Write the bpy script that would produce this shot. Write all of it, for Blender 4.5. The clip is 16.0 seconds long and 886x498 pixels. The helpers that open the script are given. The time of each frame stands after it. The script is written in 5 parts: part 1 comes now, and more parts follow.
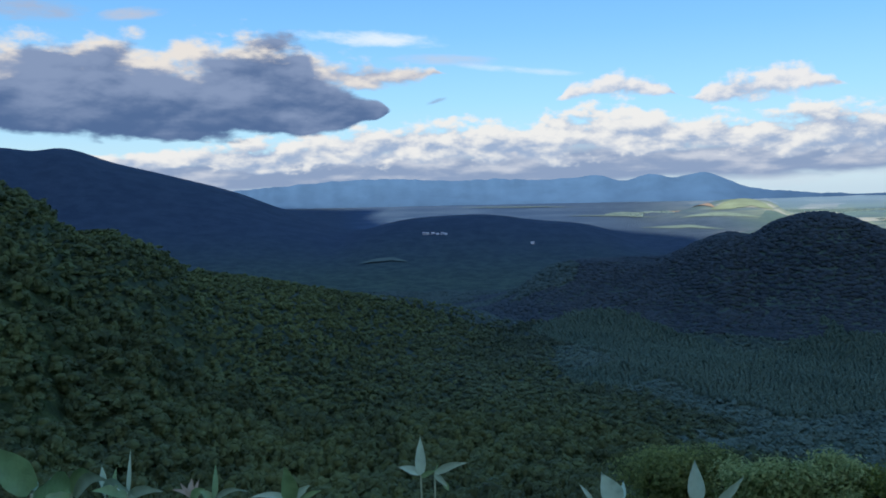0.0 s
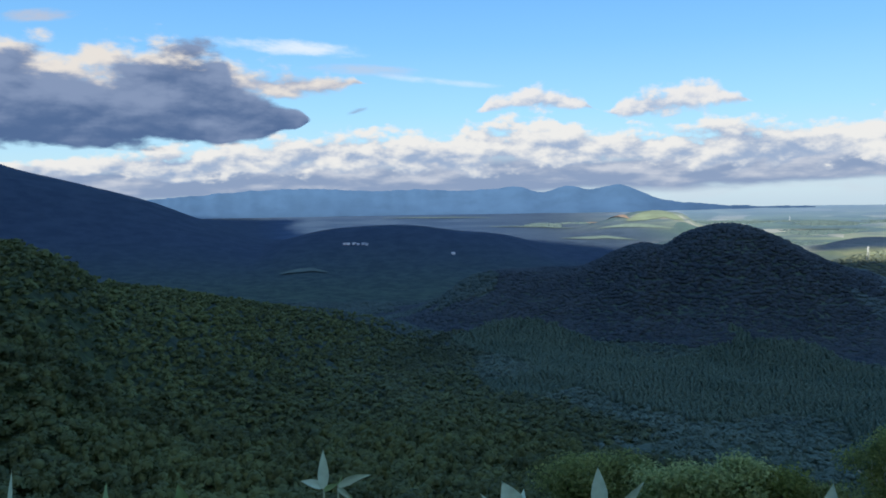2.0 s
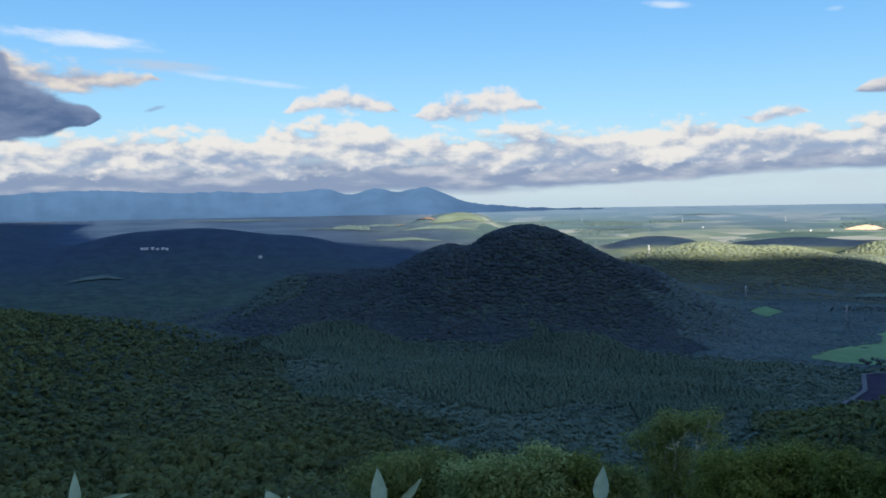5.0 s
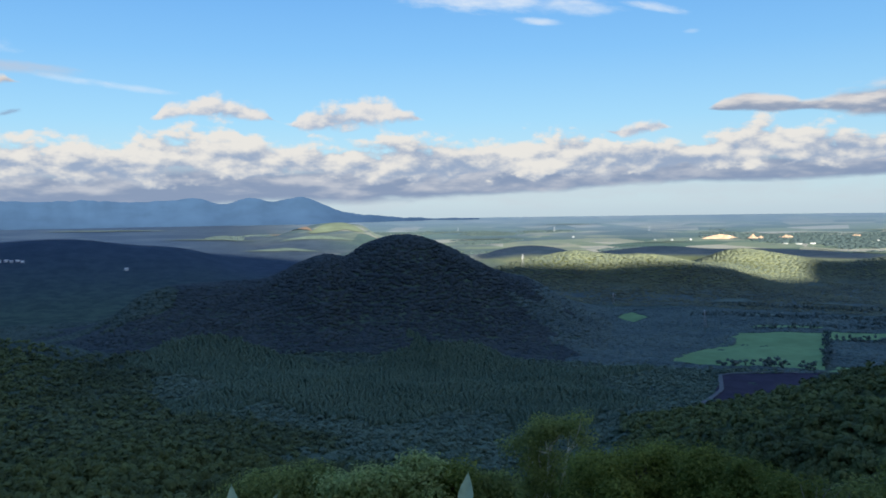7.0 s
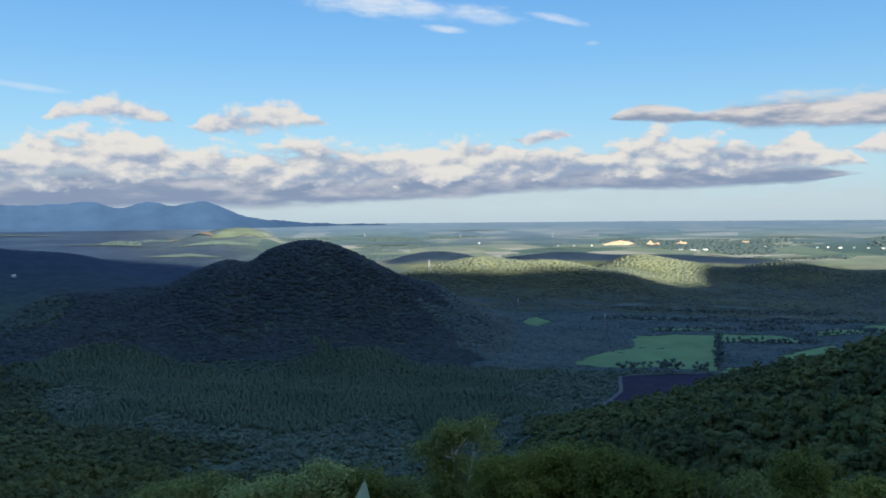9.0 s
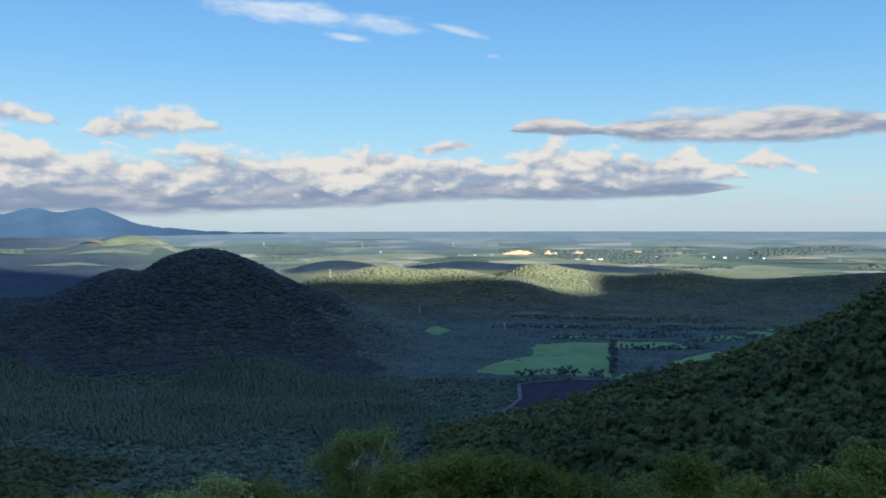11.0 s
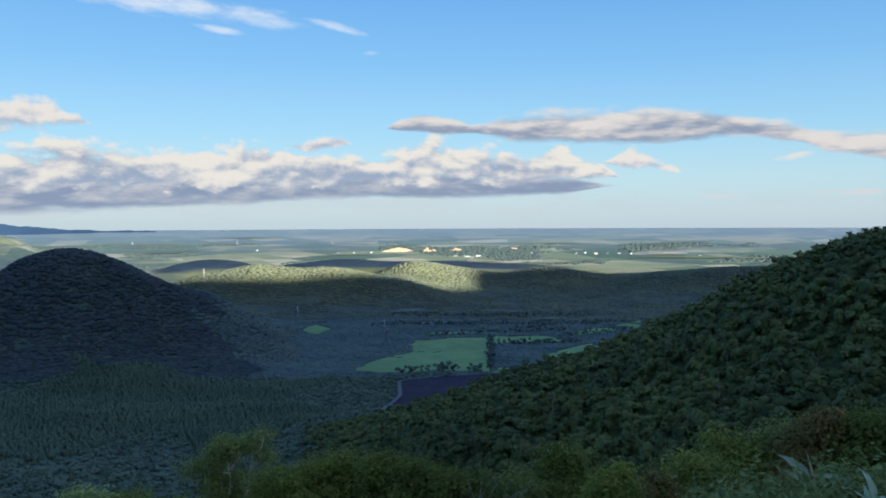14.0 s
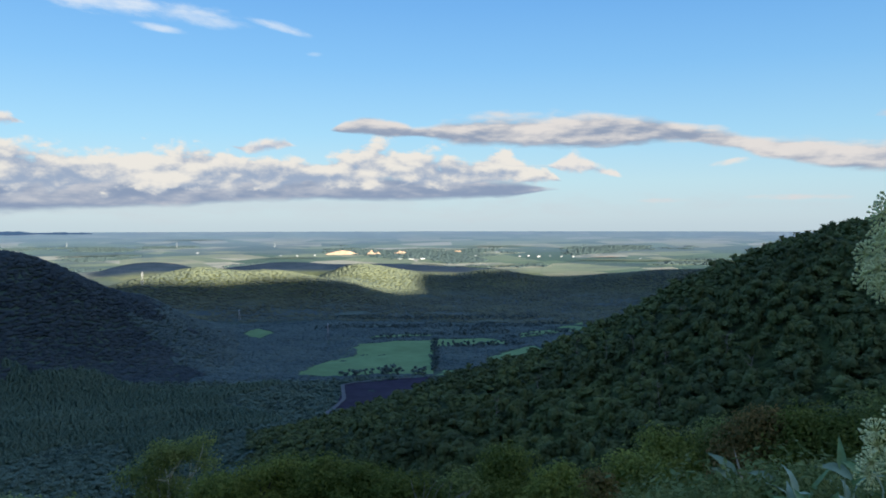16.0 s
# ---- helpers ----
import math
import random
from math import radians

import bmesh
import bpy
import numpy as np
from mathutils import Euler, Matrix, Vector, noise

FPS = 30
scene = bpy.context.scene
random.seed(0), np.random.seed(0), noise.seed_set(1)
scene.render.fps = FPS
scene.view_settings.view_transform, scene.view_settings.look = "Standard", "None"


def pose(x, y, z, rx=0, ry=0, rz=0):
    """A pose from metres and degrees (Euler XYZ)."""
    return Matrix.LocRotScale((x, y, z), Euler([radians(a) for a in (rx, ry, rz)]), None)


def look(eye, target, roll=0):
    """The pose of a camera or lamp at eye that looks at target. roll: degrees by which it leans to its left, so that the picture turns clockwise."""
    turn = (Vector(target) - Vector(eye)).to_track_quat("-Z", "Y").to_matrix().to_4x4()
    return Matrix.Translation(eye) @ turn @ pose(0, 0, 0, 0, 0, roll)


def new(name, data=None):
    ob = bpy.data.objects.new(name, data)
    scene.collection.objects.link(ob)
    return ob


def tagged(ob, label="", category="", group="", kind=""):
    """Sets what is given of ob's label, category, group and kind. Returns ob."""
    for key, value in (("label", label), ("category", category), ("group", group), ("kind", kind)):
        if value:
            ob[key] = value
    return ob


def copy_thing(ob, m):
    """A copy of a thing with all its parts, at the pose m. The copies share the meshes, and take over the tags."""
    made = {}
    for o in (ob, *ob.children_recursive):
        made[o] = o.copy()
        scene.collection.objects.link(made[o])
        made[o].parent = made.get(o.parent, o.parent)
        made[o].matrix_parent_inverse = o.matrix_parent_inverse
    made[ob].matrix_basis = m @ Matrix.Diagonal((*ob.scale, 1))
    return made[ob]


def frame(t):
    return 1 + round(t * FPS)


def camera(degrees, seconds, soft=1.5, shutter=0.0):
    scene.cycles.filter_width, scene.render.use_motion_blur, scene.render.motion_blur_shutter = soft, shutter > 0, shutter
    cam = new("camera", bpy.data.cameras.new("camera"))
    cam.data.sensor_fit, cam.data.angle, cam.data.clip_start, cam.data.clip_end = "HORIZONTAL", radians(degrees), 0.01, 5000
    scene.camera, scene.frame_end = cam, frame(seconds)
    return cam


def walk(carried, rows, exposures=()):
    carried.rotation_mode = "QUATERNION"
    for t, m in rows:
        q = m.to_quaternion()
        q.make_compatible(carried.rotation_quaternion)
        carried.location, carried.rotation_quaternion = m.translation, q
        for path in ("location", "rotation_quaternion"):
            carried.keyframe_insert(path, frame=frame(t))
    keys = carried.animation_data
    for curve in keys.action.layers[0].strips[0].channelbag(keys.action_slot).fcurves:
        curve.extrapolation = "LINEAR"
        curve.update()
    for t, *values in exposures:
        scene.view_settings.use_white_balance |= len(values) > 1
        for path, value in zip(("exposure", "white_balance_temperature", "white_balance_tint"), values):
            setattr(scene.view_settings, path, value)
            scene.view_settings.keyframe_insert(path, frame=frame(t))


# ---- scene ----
cam = camera(56.92, 16.0, soft=1.8)
EYE, ARM = 1.6, 0.4  # the eye's height and its distance from the axis round which it is turned
ROWS = [  # seconds, yaw, pitch, roll
    (0, 0.00, -3.77, 1.21),
    (0.5, -1.26, -3.69, 1.22),
    (1, -2.27, -3.61, 1.19),
    (1.5, -3.56, -3.30, 0.89),
    (2, -5.53, -3.14, 0.88),
    (2.5, -7.68, -3.33, 1.03),
    (3, -9.55, -3.38, 1.22),
    (3.5, -11.67, -3.26, 1.13),
    (4, -14.31, -3.22, 1.05),
    (6.5, -25.19, -2.81, 0.82),
    (7, -27.46, -2.60, 0.82),
    (7.5, -28.90, -2.57, 0.81),
    (8, -30.42, -2.49, 0.54),
    (8.5, -32.07, -2.37, 0.45),
    (9, -33.99, -2.27, 0.50),
    (9.5, -35.92, -2.00, 0.45),
    (12, -43.72, -2.08, 0.02),
    (12.5, -45.12, -2.39, 0.11),
    (13, -46.60, -2.33, 0.26),
    (13.5, -48.06, -2.14, 0.32),
    (14, -49.33, -1.86, 0.26),
    (14.5, -50.58, -1.77, 0.05),
    (15, -51.74, -1.85, -0.06),
    (15.5, -52.46, -1.81, -0.00),
    (16, -53.23, -1.67, 0.07),
]
walk(cam, [(t, pose(-ARM * math.sin(radians(yaw)), ARM * (math.cos(radians(yaw)) - 1), EYE, 90 + pitch, roll, yaw)) for t, yaw, pitch, roll in ROWS], exposures=[(0.0, 1.84, 5850, 10), (2.5, 1.82, 5900, 10), (4.0, 1.79, 5950, 10), (6.5, 1.75, 6050, 10), (9.0, 1.68, 6100, 10), (12.5, 1.72, 6150, 10), (16.0, 1.76, 6200, 10)])

# ---- node shorthand ----
class Val:
    """A socket of a node tree that can be reckoned with."""
    def __init__(self, tree, sock):
        self.tree, self.sock = tree, sock

    def op(self, kind, *others, clamp=False):
        n = self.tree.nodes.new("ShaderNodeMath")
        n.operation, n.use_clamp = kind, clamp
        for i, v in enumerate((self, *others)):
            plug(self.tree, v, n.inputs[i])
        return Val(self.tree, n.outputs[0])

    def __add__(self, o): return self.op("ADD", o)
    def __radd__(self, o): return self.op("ADD", o)
    def __sub__(self, o): return self.op("SUBTRACT", o)
    def __rsub__(self, o): return (self * -1.0) + o
    def __mul__(self, o): return self.op("MULTIPLY", o)
    def __rmul__(self, o): return self.op("MULTIPLY", o)
    def __truediv__(self, o): return self.op("DIVIDE", o)

    def step(self, low, high):
        n = self.tree.nodes.new("ShaderNodeMapRange")
        n.interpolation_type = "SMOOTHSTEP"
        plug(self.tree, self, n.inputs[0])
        plug(self.tree, low, n.inputs[1])
        plug(self.tree, high, n.inputs[2])
        return Val(self.tree, n.outputs[0])

    def ramp(self, stops, smooth=True):
        """Stops: (place from 0 to 1, grey or colour)."""
        n = self.tree.nodes.new("ShaderNodeValToRGB")
        n.color_ramp.interpolation = "EASE" if smooth else "LINEAR"
        e = n.color_ramp.elements
        while len(e) < len(stops):
            e.new(0.5)
        for el, (p, c) in zip(e, stops):
            el.position = p
            el.color = (c, c, c, 1) if isinstance(c, (int, float)) else (*c, 1)
        plug(self.tree, self, n.inputs[0])
        return Val(self.tree, n.outputs[0])


def plug(tree, v, sock):
    if isinstance(v, Val):
        tree.links.new(v.sock, sock)
    elif isinstance(v, (tuple, list)) and len(v) == 3 and len(sock.default_value) == 4:
        sock.default_value = (*v, 1)
    else:
        sock.default_value = v


def mix(tree, fac, a, b, kind="MIX"):
    n = tree.nodes.new("ShaderNodeMix")
    n.data_type, n.blend_type = "RGBA", kind
    plug(tree, fac, n.inputs[0])
    plug(tree, a, n.inputs[6])
    plug(tree, b, n.inputs[7])
    return Val(tree, n.outputs[2])


def vec(tree, x, y, z):
    n = tree.nodes.new("ShaderNodeCombineXYZ")
    for i, v in enumerate((x, y, z)):
        plug(tree, v, n.inputs[i])
    return Val(tree, n.outputs[0])


def split(tree, v):
    n = tree.nodes.new("ShaderNodeSeparateXYZ")
    plug(tree, v, n.inputs[0])
    return [Val(tree, o) for o in n.outputs]


def fbm(tree, v, scale, detail=4.0, rough=0.5, lac=2.0):
    n = tree.nodes.new("ShaderNodeTexNoise")
    n.noise_dimensions = "3D"
    if v is not None:
        plug(tree, v, n.inputs["Vector"])
    for key, value in (("Scale", scale), ("Detail", detail), ("Roughness", rough), ("Lacunarity", lac)):
        n.inputs[key].default_value = value
    return Val(tree, n.outputs[0])


def texco(tree, name):
    return Val(tree, tree.nodes.new("ShaderNodeTexCoord").outputs[name])


# ---- sky and sun ----
SUN_FROM, SUN_UP = 200.0, 11.0  # compass way (clockwise from +y) in which the sun stands, and its height
world = bpy.data.worlds.new("evening_sky")
scene.world = world
world.use_nodes = True
wt = world.node_tree
wt.nodes.clear()
sky = wt.nodes.new("ShaderNodeTexSky")
sky.sky_type, sky.sun_disc = "NISHITA", False
sky.sun_elevation, sky.sun_rotation = radians(SUN_UP), radians(SUN_FROM)
sky.altitude, sky.air_density, sky.dust_density, sky.ozone_density = 500, 1.0, 1.0, 2.0
dx, dy, dz = split(wt, texco(wt, "Generated"))
AZ = dx.op("ARCTAN2", dy) * (180 / math.pi)
EL = dz.op("ARCSINE") * (180 / math.pi)
P = vec(wt, AZ, EL, 0.0)
A01 = (AZ + 45.0) / 150.0          # -45..105 degrees onto 0..1


def across(points, lift=0.0):
    """A height in degrees that changes with the compass way: (way, height) pairs."""
    return A01.ramp([((a + 45) / 150, (h + lift) / 20) for a, h in points]) * 20.0


def over(base, alpha, colour):
    return mix(wt, alpha, base, colour)


e01 = (EL + 2.0) / 92.0
clear = e01.ramp([(0.0, (0.56, 0.68, 0.76)), (0.026, (0.62, 0.76, 0.83)), (0.055, (0.56, 0.80, 0.90)), (0.09, (0.40, 0.73, 0.96)), (0.14, (0.25, 0.58, 0.95)), (0.185, (0.175, 0.47, 0.90)), (0.30, (0.16, 0.38, 0.80)), (0.50, (0.18, 0.37, 0.76)), (1.0, (0.18, 0.37, 0.76))], smooth=False)
air = mix(wt, 1.0, Val(wt, sky.outputs[0]), (0.22, 0.22, 0.22), "MULTIPLY")
west = mix(wt, (dy * -1.0).step(0.0, 0.9), clear, (0.60, 0.66, 0.80))   # the bright evening side, at the viewer's back
sky_colour = mix(wt, 0.85, air, west)

LIT, DARK = (0.95, 0.89, 0.79), (0.10, 0.16, 0.29)


def cloud(sky_in, top, bottom, seed, lit, shade, ragged=2.6, soft=0.5, base=3.0, head=1.7, turn=0.5, wide=0.30, high=0.80, gain=1.0, thick=1.0):
    """Cumulus between two heights: a flat grey base that fades, heaped tops that take the light."""
    t, b = across(top), across(bottom)
    def heaps(da, de):
        return fbm(wt, vec(wt, (AZ + da) * wide + seed, (EL + de) * high, seed), 1.0, 7.0, 0.54)
    here, above = heaps(0.0, 0.0), heaps(-0.3, 0.40)
    h = (EL - b) / ((t - b).op("MAXIMUM", 0.05))
    body = (h * base).op("MINIMUM", (1.0 - h) * head) + (here - 0.5) * ragged
    alpha = body.step(0.0, soft) * (t - b).step(0.05, 0.5) * thick
    mass = fbm(wt, vec(wt, AZ * 0.13 + seed * 3.0, EL * 0.34, seed), 1.0, 3.0, 0.5)  # whole heaps in each other's shade
    light = (here - above) * 2.5 * gain + (h - turn) * 1.15 + (here - 0.5) * 1.5 * gain + (mass - 0.5) * 2.6 + 0.5
    return over(sky_in, alpha, mix(wt, light.step(-0.25, 1.15), shade, lit))


def wisp(sky_in, a, e, wide, high, lean, strength, seed, colour=(0.88, 0.93, 0.97), fine=1.0):
    """A thin streak or scrap of cloud."""
    u = (AZ - a) / wide
    v = (EL - e - (AZ - a) * lean) / high
    n = fbm(wt, vec(wt, AZ * 0.30 * fine + seed, (EL - AZ * lean) * 1.0 * fine, seed), 1.0, 6.0, 0.6)
    body = 1.0 - (u * u + v * v) + (n - 0.5) * 3.0
    return over(sky_in, body.step(0.0, 1.5) * strength, colour)


s = sky_colour
s = wisp(s, 25, 1.3, 60, 1.3, 0.0, 0.40, 50.0, (0.66, 0.68, 0.70))
s = wisp(s, -4.6, 10.7, 6.2, 0.62, -0.05, 0.95, 3.0)
s = wisp(s, 0.5, 9.2, 4.5, 0.5, -0.02, 0.55, 5.0, (0.66, 0.64, 0.66))
s = wisp(s, 5, 8.5, 5, 0.3, -0.10, 0.6, 9.0)
s = wisp(s, 31, 14.2, 8, 0.95, -0.06, 0.9, 14.0)
s = wisp(s, 37, 13.5, 3.5, 0.6, -0.12, 0.6, 15.0)
s = wisp(s, 34.4, 12.75, 2.4, 0.28, -0.10, 0.7, 17.0)
s = wisp(s, 42, 13.3, 2.6, 0.35, -0.22, 0.75, 19.0)
s = wisp(s, 44.4, 11.6, 0.8, 0.2, 0.0, 0.5, 20.0)
s = wisp(s, -26.5, 11.9, 4.5, 0.8, 0.02, 0.9, 23.0, (0.46, 0.48, 0.56))
s = wisp(s, -20, 12.0, 2.4, 0.5, 0.12, 0.8, 24.0, (0.62, 0.58, 0.58))
# the long bank over the far range: a grey underside, then heaped tops before it
s = cloud(s, [(-45, 3.2), (-22, 2.6), (-16, 3.2), (-11, 3.5), (0, 3.9), (12, 4.0), (28, 3.7), (40, 3.9), (50, 3.9), (57, 3.4), (61, 2.6), (62, 2.4), (105, 2.4)],
          [(-45, 0.7), (-22, 1.0), (-11, 0.1), (0, -0.1), (12, 0.3), (20, 0.55), (28, 0.75), (35, 1.15), (43, 1.6), (57, 1.7), (61, 2.4), (62, 2.4), (105, 2.4)], 12.0, (0.66, 0.66, 0.68), (0.30, 0.37, 0.50), ragged=1.4, soft=0.7, base=3.6, head=2.0, turn=0.72, wide=0.22, high=0.8)
s = cloud(s, [(-45, 4.0), (-21, 3.0), (-16.5, 3.7), (-11, 4.4), (-2.4, 5.1), (2.7, 5.2), (5.6, 5.1), (8.5, 5.9), (12.4, 6.2), (15.5, 5.6), (17, 5.0), (20.2, 4.9), (24.8, 5.6), (28, 5.0), (32.3, 5.2), (36.2, 5.8), (38, 4.9), (40.5, 5.1), (44.9, 4.8), (47.5, 5.9), (51.2, 5.9), (53.5, 5.2), (55.1, 4.8), (57.4, 5.4), (59, 4.4), (60.6, 4.2), (61.4, 3.0), (105, 3.0)],
          [(-45, 1.6), (-21, 2.1), (-11, 1.8), (-2.4, 2.1), (5.6, 2.0), (15.5, 2.4), (24.8, 2.0), (32, 2.2), (38, 2.2), (44.9, 2.5), (53.5, 2.6), (59, 2.6), (61.4, 3.0), (105, 3.0)], 5.0, LIT, (0.38, 0.46, 0.59), ragged=3.0, soft=0.5, base=2.6, turn=0.36, wide=0.46, high=0.86)
s = cloud(s, [(-45, 6.3), (7.8, 6.3), (9.2, 7.6), (12, 8.2), (14.8, 7.5), (16.2, 6.4), (16.8, 6.1), (18, 7.0), (20, 7.7), (23.3, 8.4), (25.4, 7.2), (26.2, 6.4), (27, 6.0), (38.2, 5.4), (42, 6.1), (43.4, 5.4), (60.4, 4.2), (62.5, 5.1), (65, 3.9), (65.8, 3.2), (105, 3.2)],
          [(-45, 6.3), (7.8, 6.3), (9.2, 6.2), (14.8, 6.3), (16.2, 6.3), (16.8, 6.0), (18, 5.5), (20.6, 5.5), (25, 6.1), (26.2, 6.4), (27, 6.0), (38.2, 5.4), (40.1, 4.8), (43.4, 5.4), (60.4, 4.0), (62, 3.5), (65, 3.3), (65.8, 3.2), (105, 3.2)], 8.0, (0.93, 0.87, 0.79), (0.48, 0.55, 0.66), ragged=2.4, soft=0.7, base=2.4, turn=0.32, wide=0.62, high=1.0)
# the dark cloud with a lit one behind it
s = cloud(s, [(-45, 11.8), (-28, 10.8), (-20.5, 10.9), (-13, 11.3), (-8.5, 10.3), (-4, 9.2), (-0.6, 8.9), (0.6, 8.3), (105, 8.3)],
          [(-45, 6), (-28, 6.3), (-12, 6.6), (-7, 6.8), (-3, 7.4), (0.6, 8.3), (105, 8.3)], 41.0, (0.90, 0.80, 0.68), (0.40, 0.43, 0.52), ragged=2.8, soft=0.7, base=2.0, turn=0.42, wide=0.36, high=0.75)
s = cloud(s, [(-45, 10.6), (-28, 9.7), (-23.2, 9.9), (-21.5, 10.4), (-19.5, 9.5), (-17.1, 9.0), (-14.5, 10.1), (-11.1, 11.1), (-9.6, 10.4), (-8.5, 8.8), (-7, 8.0), (-4.6, 6.9), (-3.4, 5.9), (105, 5.9)],
          [(-45, 3.6), (-28, 3.9), (-18.3, 4.0), (-11, 3.9), (-7.1, 4.4), (-4.6, 5.2), (-3.4, 5.9), (105, 5.9)], 21.0, (0.27, 0.33, 0.46), DARK, ragged=2.0, soft=0.42, base=4.5, turn=0.5, wide=0.26, high=0.6, gain=0.7)
# the lens-shaped streak further round
s = cloud(s, [(-45, 6.5), (45.3, 6.5), (46.3, 7.2), (48.1, 7.7), (49.8, 7.3), (51.2, 6.8), (55.1, 7.7), (61.9, 8.0), (66.8, 7.8), (71.2, 6.5), (75, 5.9), (81.4, 5.4), (90, 5.2), (105, 5.0)],
          [(-45, 6.5), (45.3, 6.5), (47, 6.2), (49.2, 6.0), (51.2, 6.1), (55.1, 5.4), (62.6, 5.1), (69.6, 5.4), (72.8, 4.9), (75, 4.2), (79.5, 3.2), (90, 3.4), (105, 3.4)], 33.0, (0.86, 0.80, 0.74), (0.33, 0.39, 0.50), ragged=1.7, soft=0.6, base=2.8, turn=0.46, wide=0.26, high=0.95)
s = wisp(s, 72.6, 4.15, 1.5, 0.28, 0.12, 0.95, 63.0, (0.95, 0.86, 0.76), 2.0)
s = wisp(s, 68.4, 1.66, 1.8, 0.2, 0.0, 0.7, 67.0, (0.84, 0.76, 0.72), 2.0)
s = wisp(s, 76.5, 1.8, 3.4, 0.25, 0.0, 0.75, 69.0, (0.82, 0.76, 0.72), 2.0)
s = wisp(s, 82.5, 6.9, 1.4, 0.5, 0.0, 0.9, 75.0, (0.72, 0.68, 0.68), 2.0)
s = wisp(s, -0.3, 6.5, 1.0, 0.2, 0.25, 0.8, 71.0, (0.30, 0.38, 0.52), 2.5)
bg = wt.nodes.new("ShaderNodeBackground")
plug(wt, s, bg.inputs[0])
bg.inputs[1].default_value = 0.268
wt.links.new(bg.outputs[0], wt.nodes.new("ShaderNodeOutputWorld").inputs[0])

sun = new("sun", bpy.data.lights.new("sun", "SUN"))
sun.data.energy, sun.data.angle, sun.data.color = 5.0, radians(0.6), (1.0, 0.87, 0.64)
sa, se = radians(SUN_FROM), radians(SUN_UP)
sun.matrix_world = look((900 * math.sin(sa) * math.cos(se), 900 * math.cos(sa) * math.cos(se), 900 * math.sin(se)), (0, 0, 0))

# ---- materials ----
def material(name, rough=0.8, metal=0.0, spec=0.3):
    m = bpy.data.materials.new(name)
    m.use_nodes = True
    b = m.node_tree.nodes["Principled BSDF"]
    b.inputs["Roughness"].default_value, b.inputs["Metallic"].default_value = rough, metal
    b.inputs["Specular IOR Level"].default_value = spec
    return m, m.node_tree, b.inputs


def bump(tree, height, strength, distance):
    n = tree.nodes.new("ShaderNodeBump")
    n.inputs["Strength"].default_value, n.inputs["Distance"].default_value = strength, distance
    plug(tree, height, n.inputs["Height"])
    return Val(tree, n.outputs[0])


def plain(name, colour, rough=0.7, metal=0.0, vary=0.25, scale=8.0, spec=0.3):
    """One colour with stains at two scales and a slight grain."""
    m, t, i = material(name, rough, metal, spec)
    p = texco(t, "Object")
    k = fbm(t, p, scale, 5.0, 0.6) * 0.6 + fbm(t, p, scale * 0.13, 3.0) * 0.4
    plug(t, mix(t, k.step(0.3, 0.7), [c * (1 - vary) for c in colour], [min(1, c * (1 + vary)) for c in colour]), i["Base Color"])
    plug(t, bump(t, k, 0.3, 0.02), i["Normal"])
    return m


def info(tree, node, out):
    return Val(tree, tree.nodes.new(node).outputs[out])


def foliage(name, dark, light, autumn=None, size=1.6, cool=None, glow=0.0, leafy=0.28):
    """Leaf masses: each clump its own green, mottled, rough."""
    m, t, i = material(name, 0.75, 0.0, 0.15)
    r = info(t, "ShaderNodeNewGeometry", "Random Per Island")
    p = info(t, "ShaderNodeNewGeometry", "Position")
    n = fbm(t, p, size, 4.0, 0.65)
    wide = fbm(t, p, 0.012, 3.0, 0.6)
    crown = fbm(t, p, 0.085, 1.0, 0.5)  # one tree darker or paler than the next
    k = (r - 0.5) * leafy + (n - 0.5) * 0.8 + (wide - 0.5) * 2.2 + (crown - 0.5) * 1.7 + 0.5
    c = mix(t, k.op("MULTIPLY", 1.0, clamp=True), dark, light)
    if autumn:
        c = mix(t, (r * 7.31).op("FRACT").step(0.96, 0.99), c, autumn)
    if cool:  # bluer leaves down on the valley floor, haze put into their colour
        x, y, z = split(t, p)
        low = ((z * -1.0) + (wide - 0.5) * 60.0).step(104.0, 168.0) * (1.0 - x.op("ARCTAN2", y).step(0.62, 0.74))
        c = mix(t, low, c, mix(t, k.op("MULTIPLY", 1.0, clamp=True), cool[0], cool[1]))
    plug(t, c, i["Base Color"])
    plug(t, bump(t, n, 0.6, 0.5), i["Normal"])
    if glow:
        leaf, both = t.nodes.new("ShaderNodeBsdfTranslucent"), t.nodes.new("ShaderNodeMixShader")
        plug(t, c, leaf.inputs[0])
        both.inputs[0].default_value = glow
        t.links.new(t.nodes["Principled BSDF"].outputs[0], both.inputs[1])
        t.links.new(leaf.outputs[0], both.inputs[2])
        t.links.new(both.outputs[0], t.nodes["Material Output"].inputs[0])
    return m


